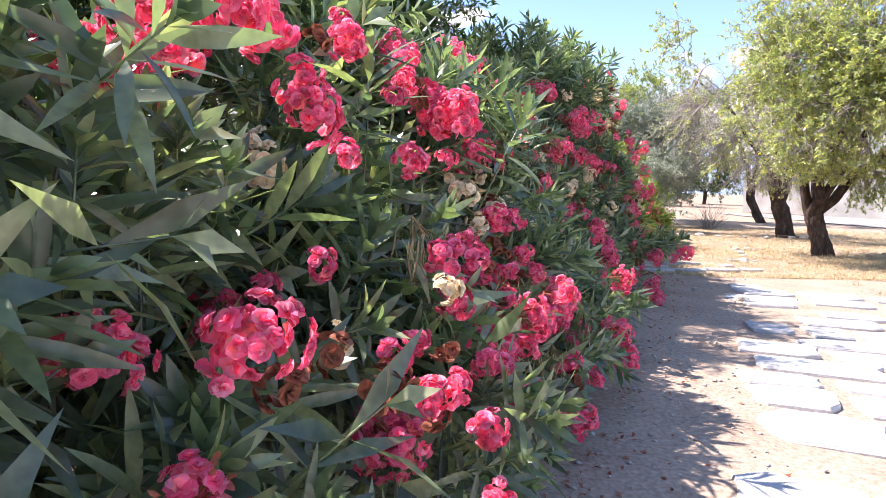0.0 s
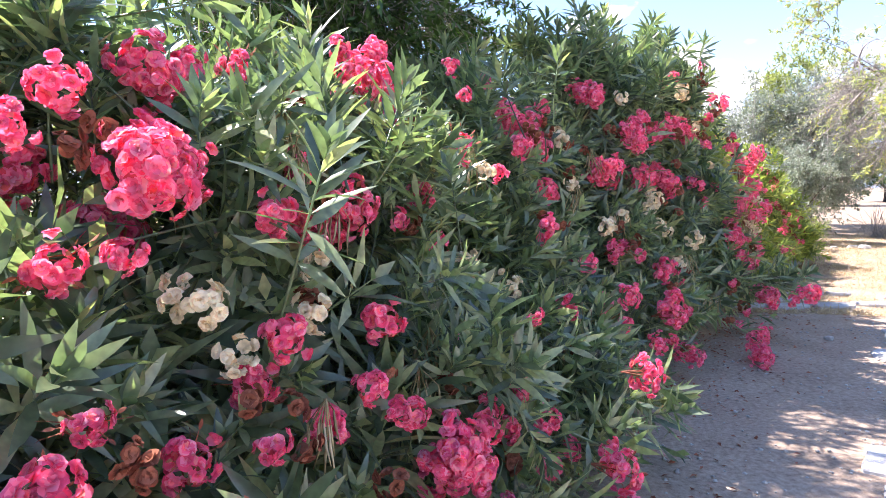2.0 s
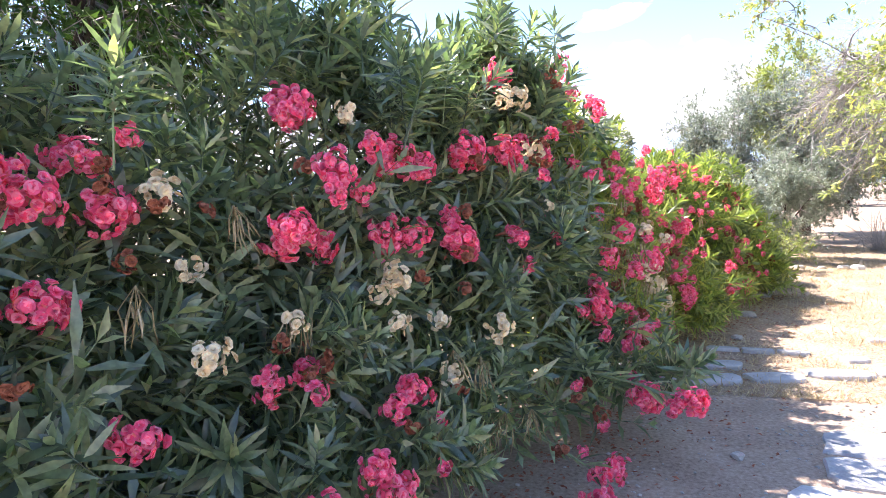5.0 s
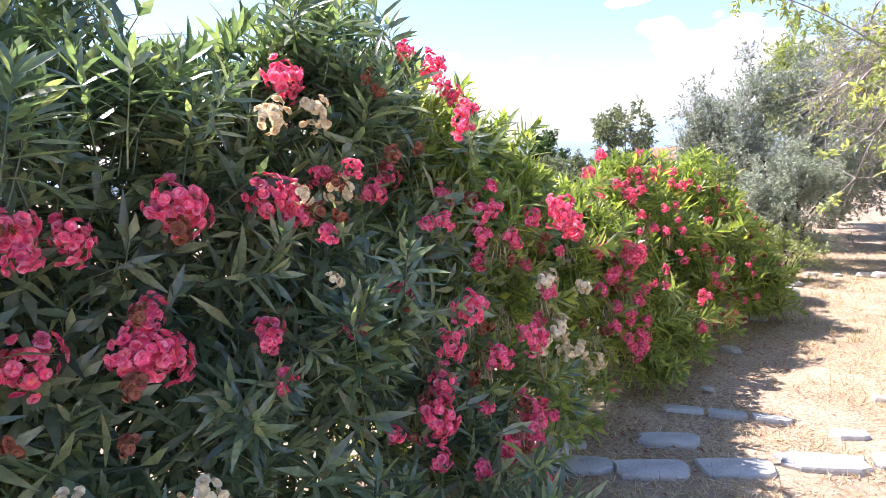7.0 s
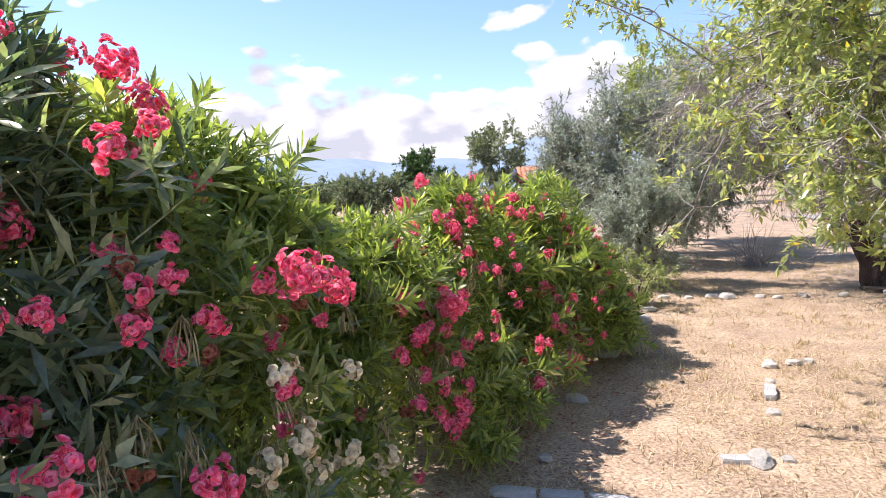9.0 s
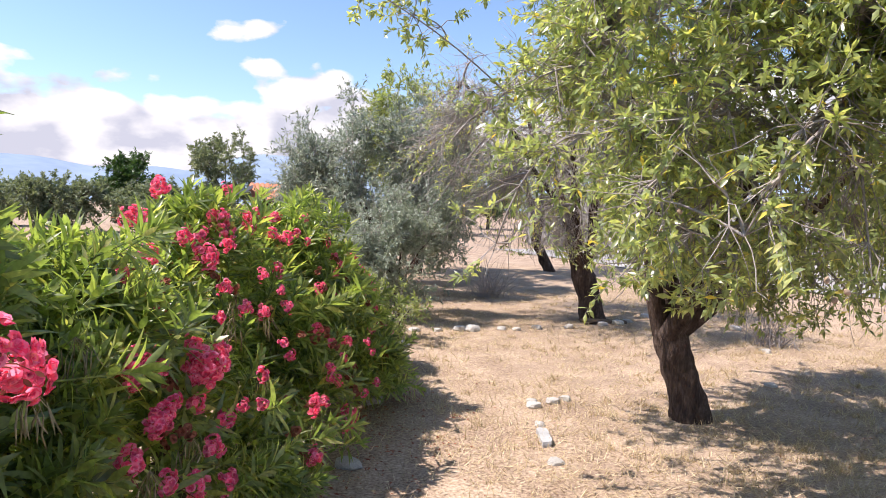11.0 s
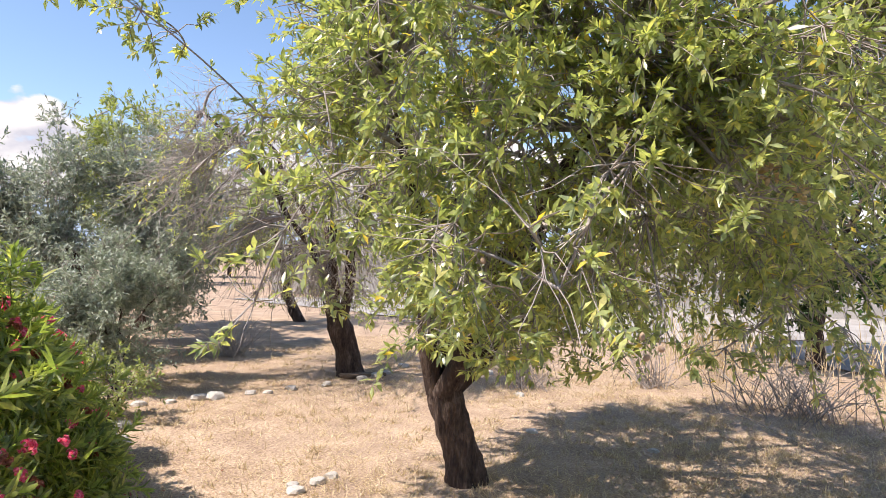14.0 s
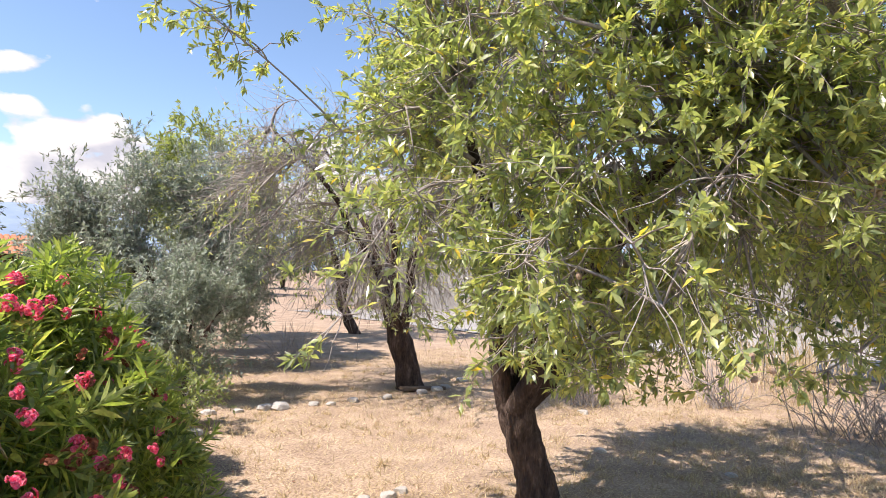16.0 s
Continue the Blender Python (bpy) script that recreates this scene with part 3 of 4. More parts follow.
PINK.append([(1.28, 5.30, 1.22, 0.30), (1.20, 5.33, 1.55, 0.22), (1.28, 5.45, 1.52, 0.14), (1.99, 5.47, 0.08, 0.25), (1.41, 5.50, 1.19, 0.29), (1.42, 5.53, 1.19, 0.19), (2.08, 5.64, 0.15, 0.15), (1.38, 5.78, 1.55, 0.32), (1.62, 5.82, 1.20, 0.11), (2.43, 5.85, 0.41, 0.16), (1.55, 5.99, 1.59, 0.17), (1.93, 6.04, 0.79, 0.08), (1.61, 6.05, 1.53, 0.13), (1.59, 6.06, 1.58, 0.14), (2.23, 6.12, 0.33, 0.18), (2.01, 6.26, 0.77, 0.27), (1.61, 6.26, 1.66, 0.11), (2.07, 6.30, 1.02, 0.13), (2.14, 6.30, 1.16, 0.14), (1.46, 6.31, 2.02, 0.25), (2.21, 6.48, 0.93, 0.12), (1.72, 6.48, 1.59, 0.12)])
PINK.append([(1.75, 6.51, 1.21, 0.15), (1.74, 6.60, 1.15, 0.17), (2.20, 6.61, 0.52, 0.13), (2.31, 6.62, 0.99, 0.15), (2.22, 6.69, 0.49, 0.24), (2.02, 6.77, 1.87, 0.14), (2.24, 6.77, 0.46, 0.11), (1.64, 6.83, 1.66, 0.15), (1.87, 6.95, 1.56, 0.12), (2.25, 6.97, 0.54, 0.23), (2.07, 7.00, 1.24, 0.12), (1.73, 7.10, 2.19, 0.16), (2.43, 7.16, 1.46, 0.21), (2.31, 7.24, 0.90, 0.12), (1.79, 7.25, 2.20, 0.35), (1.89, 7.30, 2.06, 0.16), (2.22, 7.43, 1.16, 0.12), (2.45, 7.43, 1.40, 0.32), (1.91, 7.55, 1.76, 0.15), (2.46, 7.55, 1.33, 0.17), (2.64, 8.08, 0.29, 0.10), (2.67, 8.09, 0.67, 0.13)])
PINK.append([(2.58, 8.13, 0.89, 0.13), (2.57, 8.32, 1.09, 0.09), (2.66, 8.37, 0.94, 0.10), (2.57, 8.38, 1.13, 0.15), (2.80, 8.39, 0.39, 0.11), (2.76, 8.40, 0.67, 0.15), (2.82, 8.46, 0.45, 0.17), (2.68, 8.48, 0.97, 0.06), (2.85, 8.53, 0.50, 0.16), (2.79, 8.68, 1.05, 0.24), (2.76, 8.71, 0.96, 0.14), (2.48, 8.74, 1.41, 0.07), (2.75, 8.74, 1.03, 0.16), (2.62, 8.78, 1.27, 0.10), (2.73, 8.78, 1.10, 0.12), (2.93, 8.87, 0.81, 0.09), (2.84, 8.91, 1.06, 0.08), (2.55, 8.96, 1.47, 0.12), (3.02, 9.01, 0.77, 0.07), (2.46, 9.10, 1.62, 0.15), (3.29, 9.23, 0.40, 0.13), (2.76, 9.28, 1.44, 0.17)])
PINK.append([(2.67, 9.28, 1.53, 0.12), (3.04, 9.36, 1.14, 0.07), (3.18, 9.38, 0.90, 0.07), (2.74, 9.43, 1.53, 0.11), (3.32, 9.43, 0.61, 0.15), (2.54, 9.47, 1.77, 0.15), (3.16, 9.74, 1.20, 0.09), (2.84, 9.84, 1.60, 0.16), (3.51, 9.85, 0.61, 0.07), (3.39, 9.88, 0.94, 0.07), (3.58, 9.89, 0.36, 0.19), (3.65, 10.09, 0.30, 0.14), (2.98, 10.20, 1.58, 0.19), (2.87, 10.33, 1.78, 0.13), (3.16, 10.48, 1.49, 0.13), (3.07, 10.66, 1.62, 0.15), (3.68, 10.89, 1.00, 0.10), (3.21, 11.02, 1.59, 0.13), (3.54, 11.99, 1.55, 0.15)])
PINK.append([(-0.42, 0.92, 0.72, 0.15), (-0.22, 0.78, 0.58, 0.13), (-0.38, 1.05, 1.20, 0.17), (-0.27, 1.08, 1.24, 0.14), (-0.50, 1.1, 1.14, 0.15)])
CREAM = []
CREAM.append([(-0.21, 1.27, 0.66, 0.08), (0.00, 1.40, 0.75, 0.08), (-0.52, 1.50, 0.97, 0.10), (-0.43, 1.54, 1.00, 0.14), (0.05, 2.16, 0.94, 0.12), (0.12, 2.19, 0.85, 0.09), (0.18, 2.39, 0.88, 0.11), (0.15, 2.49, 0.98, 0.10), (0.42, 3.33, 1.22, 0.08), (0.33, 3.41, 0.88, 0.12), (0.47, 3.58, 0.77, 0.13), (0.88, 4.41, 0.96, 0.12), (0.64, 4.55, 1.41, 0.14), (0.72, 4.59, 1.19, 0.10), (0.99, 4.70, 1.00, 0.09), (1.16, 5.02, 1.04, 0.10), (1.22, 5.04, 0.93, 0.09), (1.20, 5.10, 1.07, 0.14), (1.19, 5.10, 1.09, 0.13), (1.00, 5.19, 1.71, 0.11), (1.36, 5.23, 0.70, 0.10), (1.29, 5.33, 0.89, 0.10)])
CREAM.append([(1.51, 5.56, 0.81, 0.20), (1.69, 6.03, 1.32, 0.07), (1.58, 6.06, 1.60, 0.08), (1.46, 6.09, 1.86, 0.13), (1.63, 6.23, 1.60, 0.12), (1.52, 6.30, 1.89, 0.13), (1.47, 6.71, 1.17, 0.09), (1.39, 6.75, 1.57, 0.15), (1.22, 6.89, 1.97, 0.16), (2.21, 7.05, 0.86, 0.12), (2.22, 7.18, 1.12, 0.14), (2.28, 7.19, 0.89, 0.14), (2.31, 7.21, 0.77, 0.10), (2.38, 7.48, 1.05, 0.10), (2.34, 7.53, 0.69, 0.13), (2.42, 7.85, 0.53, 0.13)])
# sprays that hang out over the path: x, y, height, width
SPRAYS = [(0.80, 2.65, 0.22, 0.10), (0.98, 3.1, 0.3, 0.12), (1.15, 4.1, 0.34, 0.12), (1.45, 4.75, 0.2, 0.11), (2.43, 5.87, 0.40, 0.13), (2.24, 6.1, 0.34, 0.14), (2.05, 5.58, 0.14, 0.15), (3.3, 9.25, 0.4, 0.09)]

BUSH_AT = [-1.9, -0.2, 1.5, 3.2, 4.9, 6.4, 7.9, 9.5, 11.0, 12.4]


def make_hedge():
    bushes = []
    for k, y in enumerate(BUSH_AT):
        e = new("oleander_bush")
        e.location = (float(hedge_front(y)) - 0.85, y, 0)
        tall = hedge_top(y) > 2.2
        tagged(e, "tall oleander bush with pink double flowers and cream blossoms" if tall else ("oleander bush with pink flowers and leaves coloured as sunlit" if 7 < y < 10 else "low green oleander bush with small red flower heads" if y > 10 else "dense dark green oleander bush with pink and cream flowers"),
               "shrub", "oleander bushes of the hedge")
        bushes.append(e)

    def nearest(y):
        return int(np.argmin([abs(y - b) for b in BUSH_AT]))

    leaves = [[] for _ in bushes]
    # leafy heads at the ends of the branches, dark hollows between them
    k = 860
    hy = rng.uniform(-2.7, 13.1, k)
    ha = np.where(rng.random(k) < 0.86, rng.uniform(0.05, 1.12, k), rng.uniform(1.12, 1.95, k))
    hout = rng.normal(-0.05, 0.075, k) + np.where((rng.random(k) < 0.12) & (ha > 0.6), 0.16, 0.0)
    hp, hn = hedge_skin(hy, ha)
    hway = unit(hn * 0.9 + rng.normal(0, 0.30, (k, 3)) + [0, 0, 0.5])
    droop = hp[:, 2] < 0.45
    hway[droop] = unit(hway[droop] + [0.4, -0.15, -0.5])
    per = 6
    n1 = k * per
    tip = np.repeat(hp + hn * hout[:, None], per, 0)
    way1 = unit(np.repeat(hway, per, 0) + rng.normal(0, 0.34, (n1, 3)))
    pos1 = tip + rng.normal(0, 0.085, (n1, 3)) - way1 * 0.20
    # inner foliage and foot
    n2 = 8200
    y2 = rng.uniform(-2.7, 13.1, n2)
    foot2 = np.arange(n2) < 4600
    a2 = np.where(foot2, rng.uniform(0.02, 0.6, n2), rng.uniform(0.1, 1.0, n2))
    p2, nrm2 = hedge_skin(y2, a2)
    pos2 = p2 - nrm2 * np.where(foot2, rng.uniform(0.2, 1.3, n2), rng.uniform(0.22, 0.8, n2))[:, None]
    way2 = unit(nrm2 * 0.9 + rng.normal(0, 0.45, (n2, 3)) + [0, 0, 0.3])
    pos, way = np.concatenate([pos1, pos2]), np.concatenate([way1, way2])
    n = n1 + n2
    y = pos[:, 1]
    inner = np.arange(n) >= n1
    low = pos[:, 2] < 0.45
    pos[low, 0] += 0.08
    pos[:, 2] = np.maximum(pos[:, 2], 0.14)
    size = rng.uniform(0.75, 1.15, n)
    spin = rng.uniform(0, 6.28, n)
    own = np.array([nearest(v) for v in y + rng.normal(0, 0.15, n)])
    kind = np.where(inner, 7, rng.integers(0, 7, n))
    # the far bushes are thin and let light through; the walked line stays clear
    ok = ~((y > 7.6) & inner & (rng.random(n) < 0.65))
    for qx, qy, far in ((0.1, 0.05, 0.86), (0.35, 0.2, 0.80), (0.54, 0.53, 0.76), (0.7, 0.79, 0.75)):
        ok &= np.hypot(pos[:, 0] - qx, pos[:, 1] - qy) > far
    # flowers open outside the leaves
    mid = pos + way * 0.13
    out_way = unit(np.array([0.85, -0.5, 0.15]))
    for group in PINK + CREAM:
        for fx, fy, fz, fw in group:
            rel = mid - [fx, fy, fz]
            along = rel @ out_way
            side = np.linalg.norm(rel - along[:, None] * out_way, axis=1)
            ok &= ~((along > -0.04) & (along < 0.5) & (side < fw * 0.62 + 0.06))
    rot = frames(way, spin)
    for b in range(len(bushes)):
        near_bush = BUSH_AT[b] < 2.5
        lib = SHOOTS_NEAR if near_bush else SHOOTS_FAR
        for s in range(8):
            m = ok & (own == b) & (kind == s)
            if m.any():
                leaves[b].append(scatter(SHOOT_INNER if s == 7 else lib[s], rot[m], pos[m], size[m]))
    for b, e in enumerate(bushes):
        v, t = join(leaves[b])
        v = v - np.array(e.location)[None]
        v[:, 2] = np.maximum(v[:, 2], 0.01)
        # bushes past y = 7 get the leaf colour with sunlight painted in
        tagged(solid("foliage", v, t, M_OLEANDER_SUNLIT if BUSH_AT[b] > 7 else M_OLEANDER, e), kind="stuff")
        # woody stems fanning out of the foot
        yb = BUSH_AT[b]
        for i in range(16):
            yy = yb + rng.uniform(-0.75, 0.75)
            aa = rng.uniform(0.2, 1.5)
            tip, nn = hedge_skin(np.array([yy]), np.array([aa]))
            tip = tip[0] - nn[0] * 0.34 - np.array(e.location)
            foot = np.array([rng.normal(0, 0.16), rng.normal(0, 0.3), 0])
            pts = curve_to(foot, tip, 0.25, 6, 0.06)
            sv, st = tube(pts, np.linspace(0.018, 0.007, 6), 5)
            solid("stem", sv, st, M_STEM, e)

    def put(kind_mesh, sizes, x, y, z, w, r, name):
        e = bushes[nearest(y)]
        i = int(np.argmin([abs(s - w) + r.uniform(0, 0.05) for s in sizes]))
        lib = kind_mesh if y < 2.6 else (PINK_FAR if kind_mesh is PINK_MESH else CREAM_FAR if kind_mesh is CREAM_MESH else kind_mesh)
        ob = new(name, lib[i])
        ob.parent = e
        d = Vector((1.0 + r.normal(0, 0.25), -0.7 + r.normal(0, 0.35), 0.35 + r.normal(0, 0.25) if z > 0.5 else -0.1))
        q = d.to_track_quat("Z", "Y")
        ob.matrix_basis = Matrix.LocRotScale(Vector((x, y, z)) - e.location, q, (min(1.12, max(0.8, w / sizes[i])),) * 3) @ pose(0, 0, 0, 0, 0, r.uniform(0, 360))
        return ob

    r = np.random.default_rng(5)

    def face_x(y, z):
        q = min(0.98, z / (float(hedge_top(y)) + 0.15)) ** (1 / 0.85)
        half, lean = float(np.interp(y, [6.5, 8.0], [0.85, 0.92])), float(np.interp(y, [6.7, 7.9], [0.85, 1.8]))
        return float(hedge_front(y)) + 0.06 - half + half * (1 - q * q) ** (lean / 2) + float(foot_out(y, z))

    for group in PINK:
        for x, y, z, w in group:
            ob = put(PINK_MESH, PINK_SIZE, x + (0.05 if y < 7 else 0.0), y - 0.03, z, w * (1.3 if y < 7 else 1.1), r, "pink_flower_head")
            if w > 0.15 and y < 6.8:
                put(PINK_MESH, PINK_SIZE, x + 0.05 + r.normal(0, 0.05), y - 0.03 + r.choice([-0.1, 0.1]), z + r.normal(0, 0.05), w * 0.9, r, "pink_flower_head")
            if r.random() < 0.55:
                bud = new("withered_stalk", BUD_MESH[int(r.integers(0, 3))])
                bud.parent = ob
    # smaller heads scattered round the larger ones
    some = [f for group in PINK for f in group]
    for i in range(110):
        x, y, z, w = some[int(r.integers(0, len(some)))]
        y, z = y + r.normal(0, 0.22), min(max(0.2, z + r.normal(0, 0.16)), float(hedge_top(y)) + 0.1)
        if y > 0.9:
            put(PINK_MESH, PINK_SIZE, face_x(y, z) + 0.11, y, z, r.uniform(0.08, 0.15), r, "pink_flower_head")
    for i in range(120):
        x, y, z, w = some[int(r.integers(0, len(some)))]
        y, z = y + r.normal(0, 0.12), max(0.25, z + r.normal(0, 0.1))
        if y > 0.7 and z < float(hedge_top(y)):
            put(DRY_MESH, [0.12, 0.12], face_x(y, z) + 0.08, y, z, r.uniform(0.07, 0.13), r, "withered_flower_head")
    for i in range(26):
        y, z = r.uniform(1.1, 2.9), r.uniform(0.3, 1.4)
        put(PINK_MESH, PINK_SIZE, face_x(y, z) + 0.1, y, z, r.uniform(0.08, 0.17), r, "pink_flower_head")
    for i in range(60):
        y, z = r.uniform(8.8, 12.7), r.uniform(0.4, 1.5)
        if z < float(hedge_top(y)):
            put(PINK_MESH if i % 3 else DRY_MESH, PINK_SIZE if i % 3 else [0.12, 0.12], face_x(y, z) + 0.13, y, z, r.uniform(0.06, 0.12), r, "pink_flower_head" if i % 3 else "withered_flower_head")
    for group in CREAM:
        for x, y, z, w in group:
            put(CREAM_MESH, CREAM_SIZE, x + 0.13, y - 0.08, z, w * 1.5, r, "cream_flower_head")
    for i in range(46):
        y, z = r.uniform(1.3, 9.5), r.uniform(0.35, 1.35)
        ob = new("hanging_seedhead", POD_MESH[i % 3])
        e = bushes[nearest(y)]
        ob.parent = e
        ob.matrix_basis = Matrix.Translation(Vector((face_x(y, z) + 0.07, y, z)) - e.location) @ pose(0, 0, 0, r.normal(0, 8), r.normal(0, 8), r.uniform(0, 360))
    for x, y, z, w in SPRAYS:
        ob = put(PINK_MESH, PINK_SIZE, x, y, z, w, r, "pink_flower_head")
        e = bushes[nearest(y)]
        # the leafy arching shoot that carries the spray
        root = np.array([hedge_front(y) - 0.5, y + 0.1, 0.45]) - np.array(e.location)
        tip = np.array([x, y, z]) - np.array(e.location)
        pts = curve_to(root, tip, 0.18, 8, 0.03)
        sv, st = tube(pts, np.linspace(0.011, 0.004, 8), 5)
        u = r.uniform(0.25, 1.0, 46)
        at = np.stack([np.interp(u, np.linspace(0, 1, 8), pts[:, c]) for c in range(3)], -1)
        way = unit(unit(tip - root)[None] * 0.7 + r.normal(0, 0.55, (46, 3)))
        lv = scatter(leaf(0.14, 0.022, 3, 0.2, 0.2), blades(way, r.normal(0, 0.4, 46)), at, r.uniform(0.7, 1.1, 46))
        lv[0][:, 2] = np.maximum(lv[0][:, 2], 0.02)
        v, t = join([(sv, st), lv])
        solid("arching_shoot", v, t, M_OLEANDER, e)


make_hedge()


# ---- trees ----
def crown_point(centre, radii, lo, hi, n, flat=None):
    d = unit(rng.normal(0, 1, (n, 3)))
    r = rng.uniform(lo ** 3, hi ** 3, n) ** (1 / 3)
    p = np.asarray(centre) + d * r[:, None] * np.asarray(radii)
    return p


def tree(name, base, trunk, trunk_r, crown, radii, leaf_tmpl, leaf_mat, label, bark=None, limbs=6, n2=60, n3=900, per=20,
         twig_len=(0.25, 0.6), droop=0.25, bare=0.0, category="tree", group="", limb_r=0.09, low=0.5, trunk_sides=12, leaf_size=(0.75, 1.2), hold_low=None, twig_step=2, prune=None, reach=(), tip=0.7):
    """A tree: lumpy trunk, limbs, branches, twigs and single leaves. trunk: points from its foot; all relative to base."""
    bark = bark or M_BARK
    base = np.asarray(base, float)
    e = new(name)
    e.location = base
    tagged(e, label, category, group)
    crown, radii = np.asarray(crown, float), np.asarray(radii, float)
    tp = np.asarray(trunk, float)
    u = np.linspace(0, 1, 14)
    tpts = np.stack([np.interp(u, np.linspace(0, 1, len(tp)), tp[:, c]) for c in range(3)], -1)
    tpts[0, 2] = -0.06
    rad = np.interp(u, [0, 0.08, 0.35, 0.8, 1], [trunk_r * 1.25, trunk_r * 1.05, trunk_r * 0.92, trunk_r * 0.98, trunk_r * 0.8])
    v, t = tube(tpts, rad, trunk_sides)
    c = np.repeat(tpts, trunk_sides, 0)
    lump = 1 + 0.10 * np.sin(7 * v[:, 2:3] + 9 * np.arctan2(v[:, 1:2] - c[:, 1:2], v[:, 0:1] - c[:, 0:1])) + 0.05 * rng.normal(0, 1, (len(v), 1))
    solid("trunk", c + (v - c) * lump, t, bark, e)
    fork = tpts[-1]
    limb_pts = []
    for i in range(limbs):
        az = i * 2 * math.pi / limbs + rng.normal(0, 0.25)
        tgt = crown + radii * np.array([math.cos(az) * 0.6, math.sin(az) * 0.6, rng.uniform(-0.15, 0.6)])
        start = fork + np.array([math.cos(az), math.sin(az), 0]) * trunk_r * 0.4 - [0, 0, trunk_r * 0.6]
        k = np.linspace(0, 1, 9)[:, None]
        knee = start + (tgt - start) * [0.32, 0.32, 0.62] + rng.normal(0, 0.08, 3)
        pts = (1 - k) ** 2 * start + 2 * k * (1 - k) * knee + k * k * tgt
        pts[1:-1] += rng.normal(0, 0.03, (7, 3))
        rr = np.linspace(limb_r, limb_r * 0.3, 9) * rng.uniform(0.8, 1.15)
        solid("limb", *tube(pts, rr, 7), bark, e)
        limb_pts.append(pts[3:])
    limb_pts = np.concatenate(limb_pts)
    chunks, twig_src, twig_out = [], [], []
    for k2, tgt in enumerate(list(crown_point(crown, radii, low, 0.92, n2)) + [np.array(q) for q in reach]):
        if prune and k2 < n2 and prune[0] * tgt[0] + prune[1] * tgt[1] > prune[2] and tgt[2] < prune[3]:
            continue
        far = k2 >= n2
        pool = np.concatenate(twig_src) if far else limb_pts
        d = np.linalg.norm(pool - tgt, axis=1)
        src = pool[np.argmin(d + rng.uniform(0, 0.15 if far else 0.5, len(d)))]
        pts = curve_to(src, tgt, 0.15 * np.linalg.norm(tgt - src), 7, 0.08)
        thick = 0.10 if far else 0.28
        chunks.append(tube(pts, np.linspace(limb_r * thick, limb_r * 0.06, 7), 4))
        twig_src.append(pts[4::2] if far else pts[2:])
    twig_src = np.concatenate(twig_src)
    tagged(solid("branchwork", *join(chunks), M_TWIG, e), kind="stuff")
    idx = rng.integers(0, len(twig_src), n3)
    src = twig_src[idx]
    out = unit((src - crown) / radii)
    way = unit(out * 0.6 + rng.normal(0, 0.6, (n3, 3)) + [0, 0, -droop])
    ln = rng.uniform(*twig_len, n3)
    steps = np.linspace(0, 1, 5)
    sag = rng.uniform(0.0, 0.35, n3) * droop * 2
    path = src[:, None] + way[:, None] * (steps[None, :, None] * ln[:, None, None])
    path[:, :, 2] -= (steps[None] ** 2) * (sag * ln)[:, None]
    path[:, 1:] += np.cumsum(rng.normal(0, 0.045, (n3, 4, 3)) * ln[:, None, None], 1)
    if hold_low is not None:
        hang = (path[:, -1, 0] > 0.2) & (path[:, -1, 2] < 2.4) & (rng.random(n3) < 0.5)
        path[hang, :, 2] -= steps[None] ** 2 * rng.uniform(0.1, 0.55, (int(hang.sum()), 1))
        floor_z = hold_low - 0.45 * (path[:, -1:, 0] > 0.3)
        path[:, :, 2] = np.maximum(path[:, :, 2], floor_z + 0.3 * rng.random((n3, 1)))
    tagged(solid("twig_mass", *join([tube(q[::twig_step], np.linspace(limb_r * 0.03 + 0.0018, 0.0013, len(q[::twig_step])), 3) for q in path]), M_TWIG, e), kind="stuff")
    leafy = rng.random(n3) >= bare
    if len(reach):
        leafy |= (src[:, 0] < -1.6) & (src[:, 2] > 2.8)
    path, way2 = path[leafy], way[leafy]
    m = len(path)
    f = rng.uniform(0.15, 1.0, (m, per)) ** tip
    k = np.minimum((f * 4).astype(int), 3)
    fr = (f * 4 - k)[..., None]
    row = np.arange(m)[:, None]
    at = path[row, k] * (1 - fr) + path[row, k + 1] * fr
    d = way2[:, None] * 0.55 + rng.normal(0, 0.6, (m, per, 3)) + [0, 0, 0.12]
    v, t = scatter(leaf_tmpl, blades(d.reshape(-1, 3), rng.normal(0, 0.6, m * per)), at.reshape(-1, 3), rng.uniform(*leaf_size, m * per))
    v[:, 2] = np.maximum(v[:, 2], 0.01)
    tagged(solid("foliage", v, t, leaf_mat, e), kind="stuff")
    return e, path


ALMOND_LEAF = leaf(0.068, 0.0225, 1, 0.22, 0.18)
BIG_LEAF = leaf(0.14, 0.06, 1, 0.2, 0.1)
FAR_LEAF = leaf(0.19, 0.08, 1, 0.2, 0.1)

